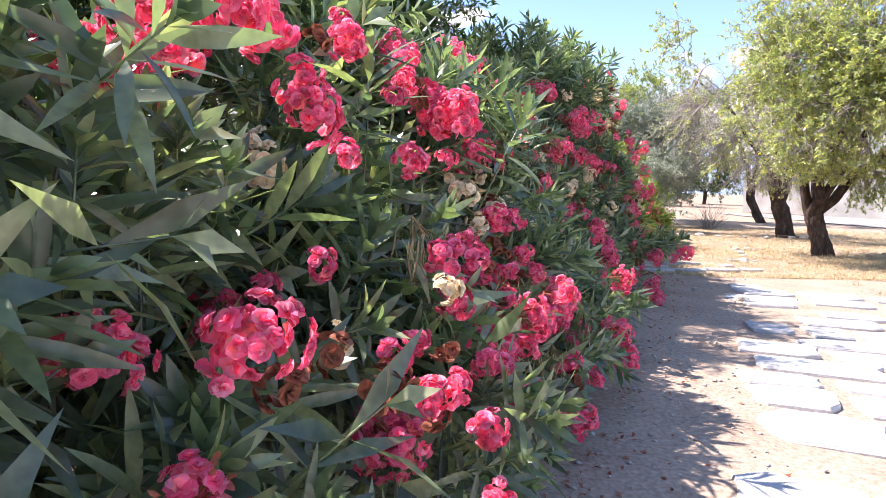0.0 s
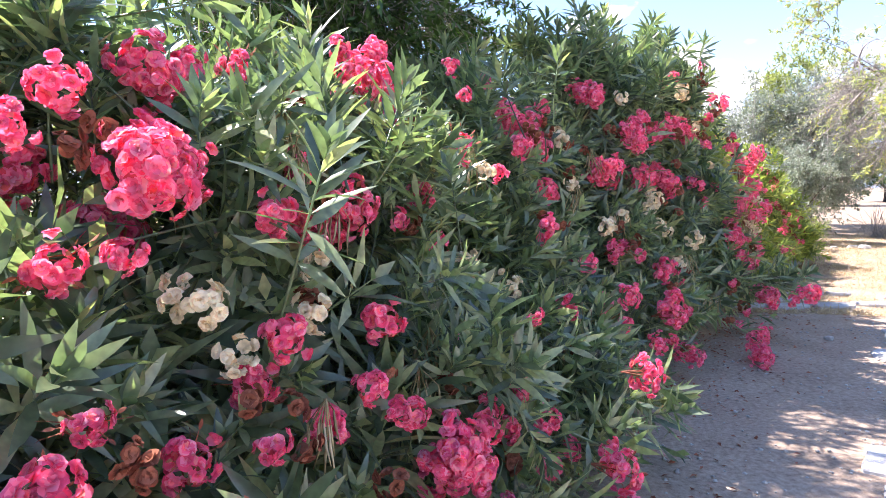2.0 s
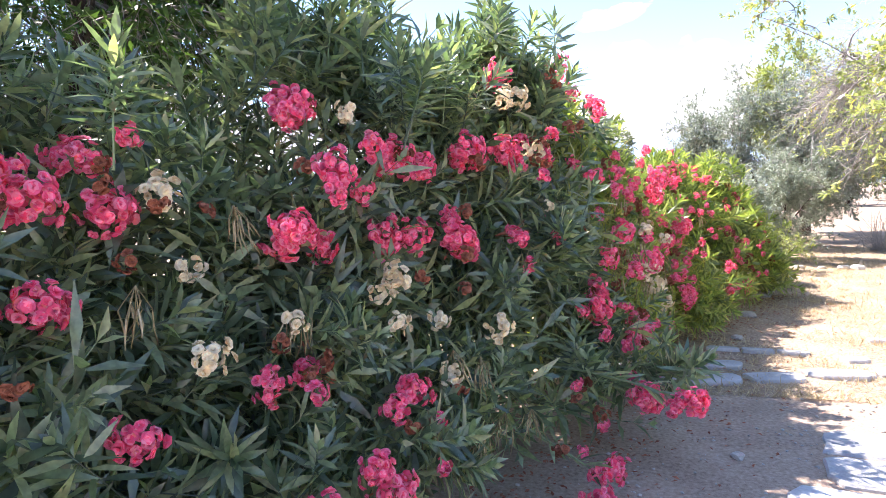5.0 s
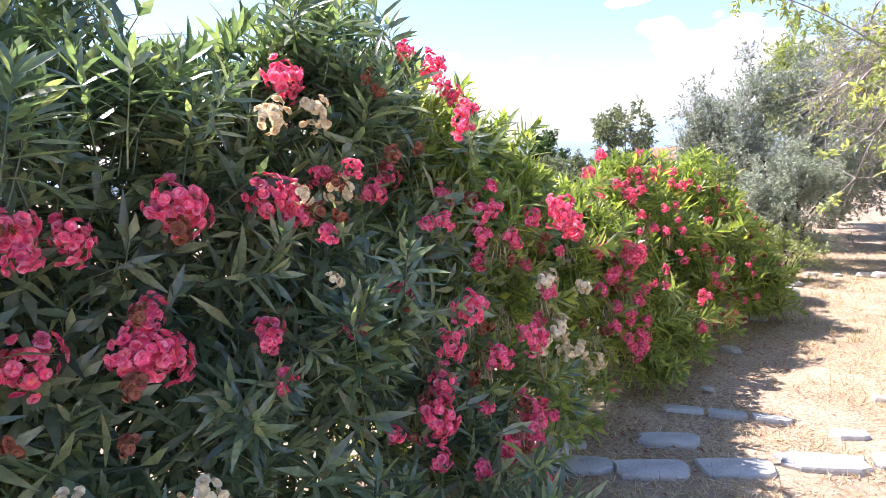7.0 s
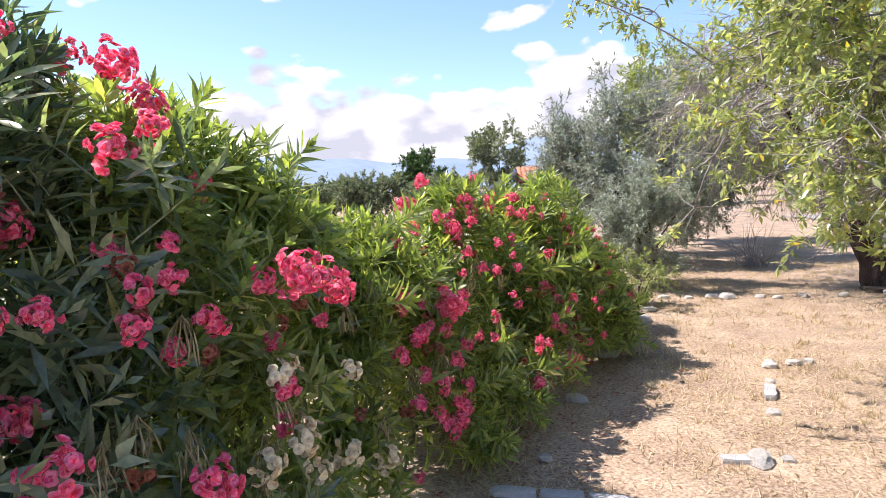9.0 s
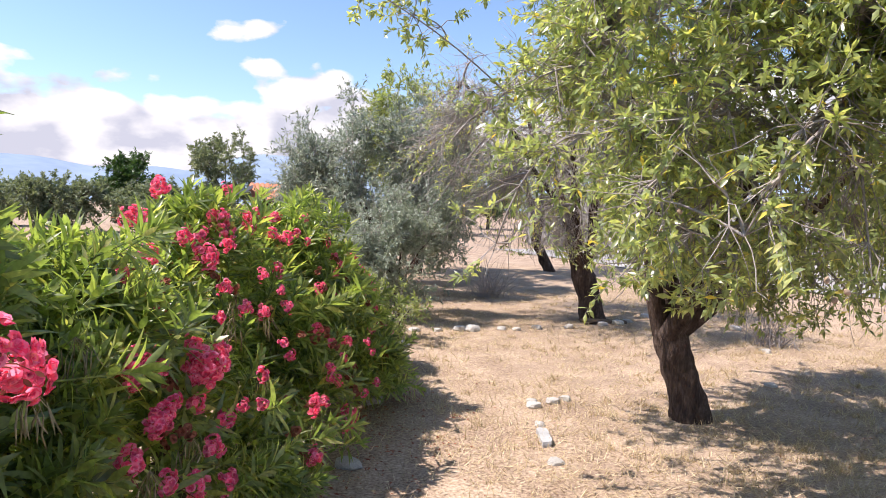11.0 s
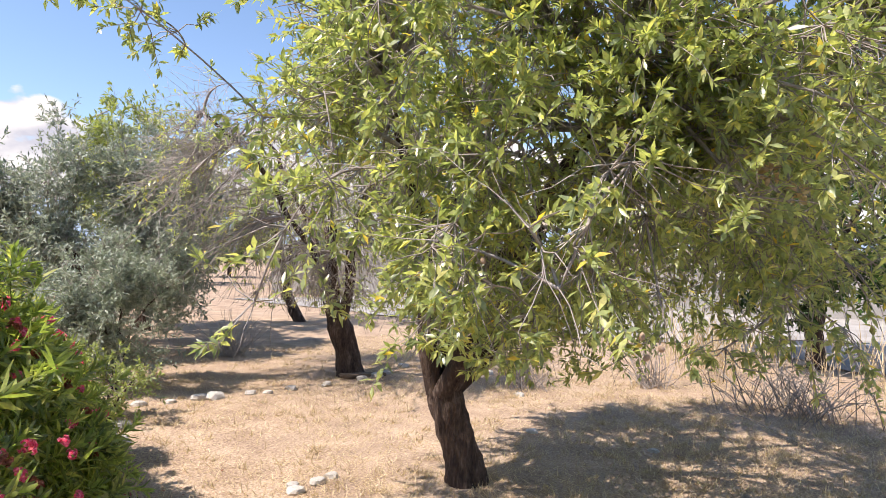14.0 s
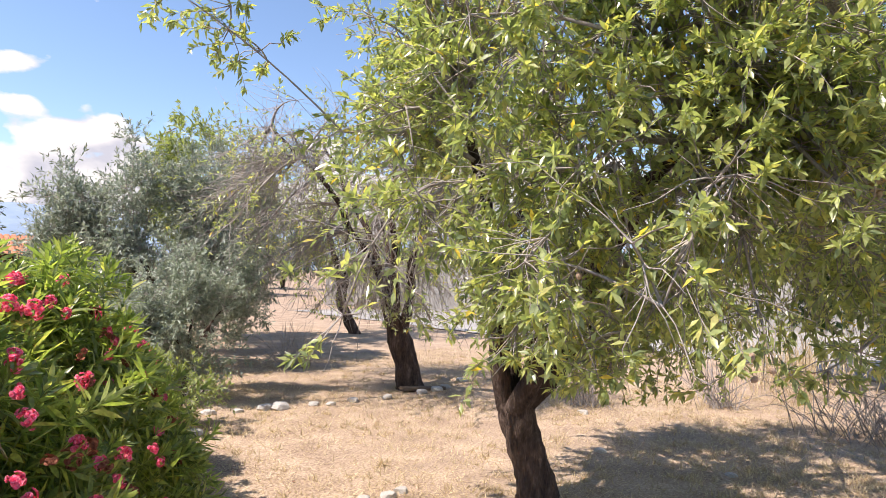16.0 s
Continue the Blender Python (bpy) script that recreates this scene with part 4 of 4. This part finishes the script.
# the leafy front of the crown, over the open ground
SKIRT = np.array([-0.9, -1.4, 2.15]) + unit(rng.normal(0, 1, (60, 3))) * (rng.random((60, 1)) ** 0.4) * [1.45, 1.0, 0.95]
almond, _ = tree("almond_tree", (6.5, 10.15, 0), [(0.02, -0.01, 0), (-0.02, 0.02, 0.24), (-0.10, 0.08, 0.52), (-0.14, 0.11, 0.78)], 0.146,
                           (0.35, -0.85, 2.85), (2.6, 2.4, 1.9), ALMOND_LEAF, M_ALMOND,
                           "almond tree with dark split trunk and hanging green twigs", limbs=5, n2=330, n3=8800, per=22, twig_len=(0.2, 0.5), droop=0.16, bare=0.40, tip=0.45,
                           reach=[(-2.75, 0.2, 3.2), (-2.5, 0.35, 3.45), (-2.3, 0.5, 3.15), (-2.25, 0.2, 3.6), (-2.0, 0.6, 3.05), (-2.6, 0.1, 3.7),
                                  (-0.85, -2.1, 1.42), (-0.25, -2.1, 1.3), (-2.15, -0.8, 1.5), (0.5, -2.4, 1.4)] + list(SKIRT),
                           group="almond trees", limb_r=0.078, low=0.62, hold_low=1.15, twig_step=1, prune=(-0.75, 0.66, 0.7, 2.3))
tree("almond_tree", (8.3, 14.4, 0), [(0, 0, 0), (-0.05, 0.06, 0.4), (-0.16, 0.12, 0.85)], 0.185, (-0.75, 0.2, 2.55), (2.35, 2.2, 1.8), ALMOND_LEAF, M_ALMOND,
     "almond tree with leaning trunk and many bare grey twigs", limbs=6, n2=150, n3=4200, per=13, twig_len=(0.3, 0.9), droop=0.55, bare=0.85, group="almond trees",
     limb_r=0.075, low=0.4, hold_low=0.9, leaf_size=(0.9, 1.3))
tree("almond_tree", (11.5, 21.5, 0), [(0, 0, 0), (-0.2, 0.1, 0.4), (-0.45, 0.1, 0.9), (-0.4, 0.1, 1.2)], 0.15, (-0.3, 0, 2.9), (2.0, 2.0, 1.6), leaf(0.12, 0.04, 1), M_ALMOND,
     "far almond tree with crooked dark trunk", limbs=5, n2=50, n3=700, per=16, droop=0.3, bare=0.2, group="almond trees", limb_r=0.07)
tree("olive_tree", (5.95, 18.6, 0), [(0, 0, 0), (0.05, 0, 0.5), (0.0, 0.05, 0.9)], 0.16, (0, 0, 2.1), (2.3, 2.1, 2.05), leaf(0.10, 0.026, 1), M_OLIVE,
     "broad grey-green olive tree with dense crown", limbs=6, n2=170, n3=4200, per=19, droop=0.0, limb_r=0.07, low=0.5)
tree("olive_tree", (7.5, 21.4, 0), [(0, 0, 0), (0.05, 0, 0.6), (0.0, 0.05, 1.2)], 0.16, (0, 0, 3.4), (1.9, 1.9, 2.0), leaf(0.14, 0.045, 1), M_LIME,
     "taller yellow-green tree behind the olive", limbs=6, n2=80, n3=1200, per=16, droop=0.0, limb_r=0.07, low=0.5)
tree("silver_shrub", (5.35, 15.2, 0), [(0, 0, 0), (0, 0, 0.2)], 0.05, (0, 0, 1.12), (0.95, 0.9, 1.12), leaf(0.065, 0.018, 1), M_SILVER,
     "silvery grey shrub at the end of the hedge", limbs=5, n2=80, n3=1700, per=18, twig_len=(0.15, 0.35), droop=-0.25, limb_r=0.025, low=0.4, category="shrub")
tree("lime_shrub", (4.85, 13.55, 0), [(0, 0, 0), (0, 0, 0.12)], 0.03, (0, 0, 0.36), (0.45, 0.45, 0.34), leaf(0.06, 0.022, 1), M_LIME,
     "small yellow-green shrub beside the hedge", limbs=4, n2=20, n3=160, per=16, twig_len=(0.12, 0.25), droop=-0.1, limb_r=0.015, low=0.4, category="shrub")
tree("shade_tree", (-0.75, 5.6, 0), [(0, 0, 0), (0.05, 0.02, 0.8), (0.1, 0, 1.6)], 0.10, (0.0, -0.2, 2.75), (1.3, 1.75, 1.3), leaf(0.07, 0.021, 1), M_DARKLEAF,
     "dark green tree with feathery leaves behind the hedge", limbs=6, n2=130, n3=2800, per=22, droop=0.35, limb_r=0.045, low=0.35)
tree("shade_tree", (15.2, 10.3, 0), [(0, 0, 0), (0.05, 0.05, 0.7), (0.1, 0, 1.4)], 0.15, (0, 0, 3.4), (2.8, 3.2, 2.9), BIG_LEAF, M_DARKLEAF,
     "dark green leafy tree beyond the dry brush", limbs=6, n2=110, n3=2200, per=18, droop=0.1, limb_r=0.06, low=0.5)

FAR_TREES = [(2.7, 46.0, 6.3, 2.4, M_FARLEAF_HAZE), (-3.2, 52.0, 4.9, 2.2, M_DARKLEAF), (-9.5, 50.0, 3.0, 2.2, M_FARLEAF_HAZE), (9.5, 50.0, 4.2, 3.2, M_FARLEAF_HAZE), (16.5, 44.0, 4.0, 3.0, M_FARLEAF_HAZE),
             (27.0, 40.0, 4.0, 3.2, M_FARLEAF_HAZE), (37.0, 29.0, 4.2, 3.4, M_DARKLEAF), (-16.0, 46.0, 3.6, 2.8, M_FARLEAF_HAZE), (44.0, 20.0, 4.4, 3.5, M_FARLEAF_HAZE), (24.0, 55.0, 4.5, 3.5, M_DARKLEAF),
             (-0.6, 42.0, 2.5, 2.3, M_FARLEAF_HAZE), (-5.2, 43.0, 2.9, 2.5, M_FARLEAF_HAZE), (-9.8, 42.0, 2.4, 2.6, M_FARLEAF_HAZE), (-14.5, 41.0, 3.1, 2.7, M_FARLEAF_HAZE), (-19.5, 38.0, 3.4, 3.0, M_FARLEAF_HAZE), (6.4, 44.0, 2.8, 2.4, M_FARLEAF_HAZE)]
for x, y, h, w, mat in FAR_TREES:
    tree("distant_tree", (x, y, 0), [(0, 0, 0), (0.05, 0, 0.6), (0.1, 0.1, 1.1)], 0.17, (0, 0, h * 0.55), (w, w, h * 0.47), FAR_LEAF, mat,
         "distant round-crowned dark tree" if mat is M_DARKLEAF else "distant pale olive-green tree" if h > 3.5 else "low pale green bushy tree far beyond the hedge", limbs=5, n2=80, n3=900, per=20, twig_len=(0.3, 0.7), droop=0.0,
         group="trees in the distance", limb_r=0.06, low=0.3, trunk_sides=7)


# almonds hanging in the nearest tree, some in split husks
def make_almonds():
    bm = bmesh.new()
    bmesh.ops.create_icosphere(bm, subdivisions=2, radius=1)
    for v in bm.verts:
        k = 1 - 0.25 * max(0, v.co.z)
        v.co = Vector((v.co.x * 0.013 * k, v.co.y * 0.010 * k, v.co.z * 0.018))
    first = part("almond", bm, M_NUT, almond, "velvety brown almond husk", True)
    base = np.array(almond.location)
    near = np.array([3.0, 6.6, 1.71])
    spots = [(4.60, 8.65, 2.10), (4.48, 7.94, 2.07), (4.46, 7.47, 1.53), (4.25, 7.82, 1.71), (4.98, 7.56, 2.23), (4.50, 7.44, 1.50), (4.52, 7.49, 1.47), (5.2, 7.6, 1.9)]
    for i, s in enumerate(spots):
        ob = first if i == 0 else new("almond", first.data)
        ob.parent = almond
        ob.matrix_basis = pose(*(near + (np.array(s) - near) * 1.5 - base), rng.uniform(-40, 40), rng.uniform(-40, 40), rng.uniform(0, 360))
    # clumps of dry leaves
    for s in ((4.97, 7.29, 1.92), (5.45, 7.75, 2.62), (4.95, 7.35, 1.98)):
        d = unit(rng.normal(0, 1, (16, 3)))
        v, t = scatter(leaf(0.03, 0.018, 2, 0.7, 0.6), blades(d, rng.uniform(-2, 2, 16)), near + (np.array(s) - near) * 1.5 - base + d * 0.02, rng.uniform(1.0, 1.6, 16))
        solid("dry_leaf_clump", v, t, M_DRYLEAF, almond, "curled tan dry leaves")


make_almonds()


# ---- dead brush, dry grass ----
def make_brush():
    # grey dead fronds, fanned upright
    e = new("dead_frond_clump")
    e.location = (11.1, 9.25, 0)
    tagged(e, "grey withered frond clump on dry ground", "dead plant")
    for i in range(150):
        az, tl, ln = rng.uniform(0, 6.28), rng.uniform(0.35, 1.4), rng.uniform(0.4, 1.0)
        foot = np.array([rng.normal(0, 0.35), rng.normal(0, 0.35), 0])
        tip = foot + ln * np.array([math.sin(tl) * math.cos(az), math.sin(tl) * math.sin(az), math.cos(tl)])
        pts = curve_to(foot, tip, 0.3, 5, 0.1)
        v, t = tube(pts, [0.004, 0.006, 0.005, 0.0035, 0.0015], 4)
        solid("frond", v, t, M_DRYPALM, e)
    for n, (cx, cy, w) in enumerate(((13.9, 8.7, 1.3), (12.6, 10.9, 1.0), (14.6, 11.6, 1.2), (12.2, 8.0, 0.8))):
        m = 260
        foot = np.stack([rng.normal(0, w * 0.45, m), rng.normal(0, w * 0.45, m), np.zeros(m)], -1)
        d = rng.normal(0, 0.28, (m, 3)) + [0, 0, 1]
        v, t = scatter(leaf(1.0, 0.012, 2, 0.1, 0.12), blades(d, rng.uniform(0, 6.28, m)), foot, rng.uniform(0.5, 1.15, m))
        v[:, 2] = np.maximum(v[:, 2], 0.0)
        ob = solid("dry_grass_tuft", v, t, M_STRAW)
        ob.location = (cx, cy, 0)
        tagged(ob, "tall straw-coloured dry grass tuft", "dry grass", "dry grass tufts", "stuff")
    # bare brush of thin dead twigs below the almond crown
    for cx, cy, s in ((9.6, 12.2, 0.9), (11.2, 11.2, 1.0), (7.6, 17.0, 0.9)):
        chunks = []
        for i in range(70):
            az, tl, ln = rng.uniform(0, 6.28), rng.uniform(0.1, 1.2), rng.uniform(0.5, 1.1) * s
            tip = ln * np.array([math.sin(tl) * math.cos(az), math.sin(tl) * math.sin(az), math.cos(tl)])
            chunks.append(tube(curve_to(rng.normal(0, 0.12, 3) * (1, 1, 0), tip, 0.05, 5, 0.08), [0.006, 0.005, 0.004, 0.003, 0.0015], 3))
        ob = solid("dead_twig_bush", *join(chunks), M_TWIG)
        ob.location = (cx, cy, 0)
        tagged(ob, "leafless bush of thin grey dead twigs", "dead bush", "dead twig bushes")


make_brush()


def make_straw():
    # short trodden straw over the open ground
    n = 150000
    x, y = rng.uniform(2.2, 12.5, n), 7.2 + 10.7 * rng.random(n) ** 1.6
    keep = (x > np.interp(y, HEDGE_Y, HEDGE_X) - 0.3) & (soft_noise(x * 0.9, y * 0.9) + rng.normal(0, 0.35, n) > -0.25)
    x, y = x[keep], y[keep]
    m = len(x)
    d = rng.normal(0, 1, (m, 3)) * (1, 1, 0.25) + [0, 0, 0.28]
    d[:, 2] = np.abs(d[:, 2])
    pos = np.stack([x, y, ground_height(x, y) + 0.002], -1)
    v = np.array([(0, -0.0026, 0), (0, 0.0026, 0), (0.06, 0, 0.008)])
    lying = scatter((v, np.array([(0, 1, 2)])), blades(d, rng.uniform(-0.6, 0.6, m)), pos, rng.uniform(0.5, 1.5, m))
    # low tufts that still stand, thickest under the almond trees
    k = 1100
    cx, cy = np.concatenate([rng.normal(8.4, 1.9, k // 2), rng.uniform(4.2, 12.5, k - k // 2)]), np.concatenate([rng.normal(9.3, 1.6, k // 2), rng.uniform(8.0, 17.0, k - k // 2)])
    fine = (cx > hedge_front(cy) + 0.5) & (np.hypot(cx - 3, cy - 6.6) > 1.5)
    cx, cy = np.repeat(cx[fine], 22), np.repeat(cy[fine], 22)
    x, y = cx + rng.normal(0, 0.035, len(cx)), cy + rng.normal(0, 0.035, len(cx))
    d = rng.normal(0, 0.6, (len(x), 3)) + [0, 0, 0.75]
    d[:, 2] = np.abs(d[:, 2]) + 0.1
    up = scatter((v, np.array([(0, 1, 2)])), blades(d, rng.uniform(-3, 3, len(x))), np.stack([x, y, ground_height(x, y)], -1), rng.uniform(0.5, 1.5, len(x)))
    v, t = join([lying, up])
    tagged(solid("straw_stubble", v, t, M_STRAW), "short dry straw stubble over the ground", "dry grass", kind="stuff")
    # fallen petals and dead leaves along the hedge foot
    n = 3000
    y = rng.uniform(0.3, 11.5, n)
    x = hedge_front(y) + np.abs(rng.normal(0.0, 0.5, n)) - 0.1
    pos = np.stack([x, y, ground_height(x, y) + 0.008], -1)
    d = rng.normal(0, 1, (n, 3)) * (1, 1, 0.15)
    v, t = scatter(leaf(0.026, 0.012, 1, 0.4, 0.2), blades(d, rng.uniform(-0.5, 0.5, n)), pos, rng.uniform(0.5, 1.6, n))
    tagged(solid("leaf_litter", v, t, M_WITHER), "fallen rust-brown petals and dead leaves", "leaf litter", kind="stuff")
    # small pebbles in the trodden earth beside the paving
    n = 1500
    y = rng.uniform(-0.6, 8.0, n)
    x = hedge_front(y) + rng.uniform(0.0, 1.5, n)
    pos = np.stack([x, y, ground_height(x, y) + 0.002], -1)
    v = np.array([(1, 0, 0), (0.2, 0.9, 0.1), (-1, 0.2, 0), (-0.1, -0.8, 0.05), (0.1, 0, 0.6), (0, 0, -0.5)]) * 0.011
    t = np.array([(0, 1, 4), (1, 2, 4), (2, 3, 4), (3, 0, 4), (1, 0, 5), (2, 1, 5), (3, 2, 5), (0, 3, 5)])
    v, t = scatter((v, t), frames(unit(rng.normal(0, 0.15, (n, 3)) + [0, 0, 1]), rng.uniform(0, 6.28, n)), pos, rng.uniform(0.3, 1.3, n) ** 1.6)
    tagged(solid("pebbles", v, t, M_ROCK), "small pale pebbles in the trodden earth", "pebbles", kind="stuff")


make_straw()


# ---- house behind the hedge, wall across the lot ----
def box(bm, x0, y0, z0, x1, y1, z1):
    c = [bm.verts.new(p) for p in ((x0, y0, z0), (x1, y0, z0), (x1, y1, z0), (x0, y1, z0), (x0, y0, z1), (x1, y0, z1), (x1, y1, z1), (x0, y1, z1))]
    for f in ((0, 3, 2, 1), (4, 5, 6, 7), (0, 1, 5, 4), (1, 2, 6, 5), (2, 3, 7, 6), (3, 0, 4, 7)):
        bm.faces.new([c[i] for i in f])


def make_shed():
    e = new("low_house")
    e.location = (3.2, 23.0, 0.14)
    e.scale = (0.85, 0.85, 1.0)
    tagged(e, "low house with red tiled roof and grey sheet roof", "house")
    bm = bmesh.new()
    box(bm, 0.25, -1.6, -0.16, 2.4, 1.6, 1.5)
    box(bm, -1.4, -1.6, -0.16, 0.25, 1.6, 0.95)
    part("wall", bm, M_PLASTER, e)
    bm = bmesh.new()
    vs = [bm.verts.new(p) for p in ((-1.7, -1.9, 0.97), (0.3, -1.9, 1.92), (0.3, 1.9, 1.92), (-1.7, 1.9, 0.97), (-1.7, -1.9, 1.05), (0.3, -1.9, 2.0), (0.3, 1.9, 2.0), (-1.7, 1.9, 1.05))]
    for f in ((0, 3, 2, 1), (4, 5, 6, 7), (0, 1, 5, 4), (1, 2, 6, 5), (2, 3, 7, 6), (3, 0, 4, 7)):
        bm.faces.new([vs[i] for i in f])
    part("sheet_roof", bm, M_SHEET, e, "grey-blue sheet roof")
    roof = new("tile_roof")
    roof.parent = e
    # rows of half-round tiles falling to the front
    for i in range(14):
        x = 0.42 + i * 0.16
        pts = [(x, -1.95, 1.58), (x, 1.7, 2.06)]
        bmv, bmt = tube(np.linspace(pts[0], pts[1], 3), [0.1, 0.1, 0.1], 8)
        solid("roof_tile", bmv, bmt, M_TILE, roof)
    # far field wall across the gravel
    bm = bmesh.new()
    box(bm, 0, 0, 0, 30, 0.35, 2.3)
    bmesh.ops.bevel(bm, geom=bm.edges[:], offset=0.03, segments=1, affect="EDGES")
    w = part("boundary_wall", bm, M_GRAVEL)
    w.matrix_world = pose(17, 34, 0, 0, 0, -62)
    tagged(w, "long grey weathered wall at the lot's far side", "wall", kind="structure")


make_shed()


# ---- rocks and paving ----
def rock_mesh(seed, sx, sy, sz):
    r = np.random.default_rng(seed)
    bm = bmesh.new()
    bmesh.ops.create_icosphere(bm, subdivisions=2, radius=1)
    ph = r.uniform(0, 6, 6)
    for v in bm.verts:
        c = v.co
        k = 1 + 0.16 * math.sin(2.3 * c.x + ph[0]) * math.cos(2.9 * c.y + ph[1]) + 0.12 * math.sin(4.1 * c.z + 3 * c.x + ph[2]) + r.normal(0, 0.04)
        z = max(-0.35, min(0.62, c.z * k))
        v.co = Vector((c.x * k * sx, c.y * k * sy, z * sz))
    me = bpy.data.meshes.new("rock")
    bm.to_mesh(me)
    bm.free()
    me.materials.append(M_ROCK)
    return me


ROCKS = [rock_mesh(i, 1, 0.75 + 0.1 * (i % 3), 0.7) for i in range(5)]
BORDER = [(2.25, 7.62, 0.2), (3.62, 9.95, 0.09), (4.05, 11.25, 0.12), (4.2, 11.65, 0.1), (4.38, 12.08, 0.13), (4.52, 12.4, 0.11), (4.67, 12.68, 0.15), (4.9, 13.3, 0.10),
          (5.3, 14.12, 0.09), (5.62, 14.05, 0.07), (5.95, 14.06, 0.10), (6.12, 14.0, 0.12), (6.55, 13.98, 0.07), (6.75, 13.9, 0.06), (7.1, 13.95, 0.08), (7.6, 13.9, 0.08), (8.2, 13.95, 0.09),
          (8.5, 14.0, 0.1), (8.75, 14.1, 0.08), (9.3, 14.4, 0.1), (10.0, 13.2, 0.1), (5.37, 10.74, 0.07), (5.42, 10.86, 0.05), (5.6, 10.8, 0.07), (5.75, 10.85, 0.06), (5.09, 10.0, 0.06),
          (5.2, 10.3, 0.05), (4.95, 9.6, 0.06), (4.55, 8.83, 0.10), (4.72, 8.85, 0.05), (2.95, 5.62, 0.06), (2.75, 6.2, 0.04), (8.0, 10.7, 0.06), (8.4, 9.6, 0.05), (9.2, 11.9, 0.08), (3.3, 8.9, 0.05)]
for i, (x, y, s) in enumerate(BORDER):
    ob = new("border_stone", ROCKS[i % 5])
    ob.matrix_basis = pose(x, y, s * 0.18, 0, 0, rng.uniform(0, 360)) @ Matrix.Diagonal((s, s, s, 1))
    tagged(ob, "rounded pale limestone boulder at the hedge foot" if s > 0.15 else "small pale limestone rock half sunk in dry ground", "rock", "border stones")

bm = bmesh.new()
box(bm, -0.34, -0.07, 0, 0.34, 0.07, 0.045)
bmesh.ops.bevel(bm, geom=bm.edges[:], offset=0.008, segments=1, affect="EDGES")
board = part("board", bm, M_BOARD)
board.matrix_basis = pose(8.33, 14.1, 0.012, 0, 2, -12)
tagged(board, "short dark weathered board lying on the ground", "board")


def slab_mesh(w, d, h, seed):
    """A rough slab: an uneven outline, chipped edges and a slightly domed top."""
    r = np.random.default_rng(seed)
    out = []
    for k in range(10):
        a = (0.2, 0.62, 0.95, 2.1, 2.5, 2.95, 3.6, 4.0, 5.3, 5.75)[k] + r.normal(0, 0.08)
        c, s = math.cos(a), math.sin(a)
        q = (abs(c) ** 14 + abs(s) ** 14) ** (-1 / 14)
        out.append((c * q * w / 2 * r.uniform(0.86, 1.04), s * q * d / 2 * r.uniform(0.80, 1.05)))
    v = [(x, y, -0.03) for x, y in out] + [(x, y, h - 0.012) for x, y in out] + [(x * 0.965 - 0, y * 0.95, h + r.normal(0, 0.002)) for x, y in out] + [(0, 0, h + 0.003)]
    t = []
    for k in range(10):
        n = (k + 1) % 10
        for lo in (0, 10):
            t += [(lo + k, lo + n, lo + 10 + n), (lo + k, lo + 10 + n, lo + 10 + k)]
        t.append((20 + k, 20 + n, 30))
    return mesh_of("slab", v, t, M_SLAB, False)


def make_paving():
    e = new("paving")
    e.location = (0, 0, 0)
    tagged(e, "crazy paving of pale limestone slabs in dry earth", "paving", kind="structure")
    ux, uy = 0.43, 0.903          # along the walk
    vx, vy = 0.945, -0.327        # across it
    r = np.random.default_rng(21)
    s = -2.2
    n = 0
    while s < 7.35:
        d = r.uniform(0.25, 0.45)
        off = r.uniform(-0.06, 0.1)
        across = off
        while across < 2.7:
            w = r.uniform(0.35, 0.75)
            cs, ca = s + d / 2, across + w / 2
            x, y = 0.16 + ux * cs + vx * ca, 0.02 + uy * cs + vy * ca
            gap = r.uniform(0.03, 0.075)
            if r.random() > 0.12:
                ob = new("slab", slab_mesh(w - gap, d - gap, r.uniform(0.010, 0.020), 500 + n))
                ob.parent = e
                ob.matrix_basis = pose(x, y, float(ground_height(x, y)) + 0.006, r.normal(0, 0.3), r.normal(0, 0.3), math.degrees(math.atan2(vy, vx)) + r.normal(0, 2.5))
            n += 1
            across += w
        s += d
    # rows that cross the walk at its end
    for x, y, w, d, rz in ((2.45, 7.5, 0.42, 0.2, 12), (2.86, 7.52, 0.4, 0.22, 8), (2.97, 7.94, 0.36, 0.18, 6), (3.3, 7.62, 0.4, 0.2, 8), (3.75, 7.78, 0.46, 0.22, 4), (4.15, 7.85, 0.3, 0.2, -6),
                           (3.1, 8.49, 0.26, 0.1, -8), (3.36, 8.44, 0.25, 0.1, -12), (3.62, 8.38, 0.24, 0.09, -10), (4.0, 8.2, 0.2, 0.12, 5), (4.45, 8.84, 0.22, 0.1, -4), (5.08, 10.0, 0.09, 0.34, -20), (2.36, 7.78, 0.3, 0.16, 20)):
        ob = new("slab", slab_mesh(w, d, 0.03, 800 + n))
        n += 1
        ob.parent = e
        ob.matrix_basis = pose(x, y, float(ground_height(x, y)) + 0.003, 0, 0, rz)


make_paving()
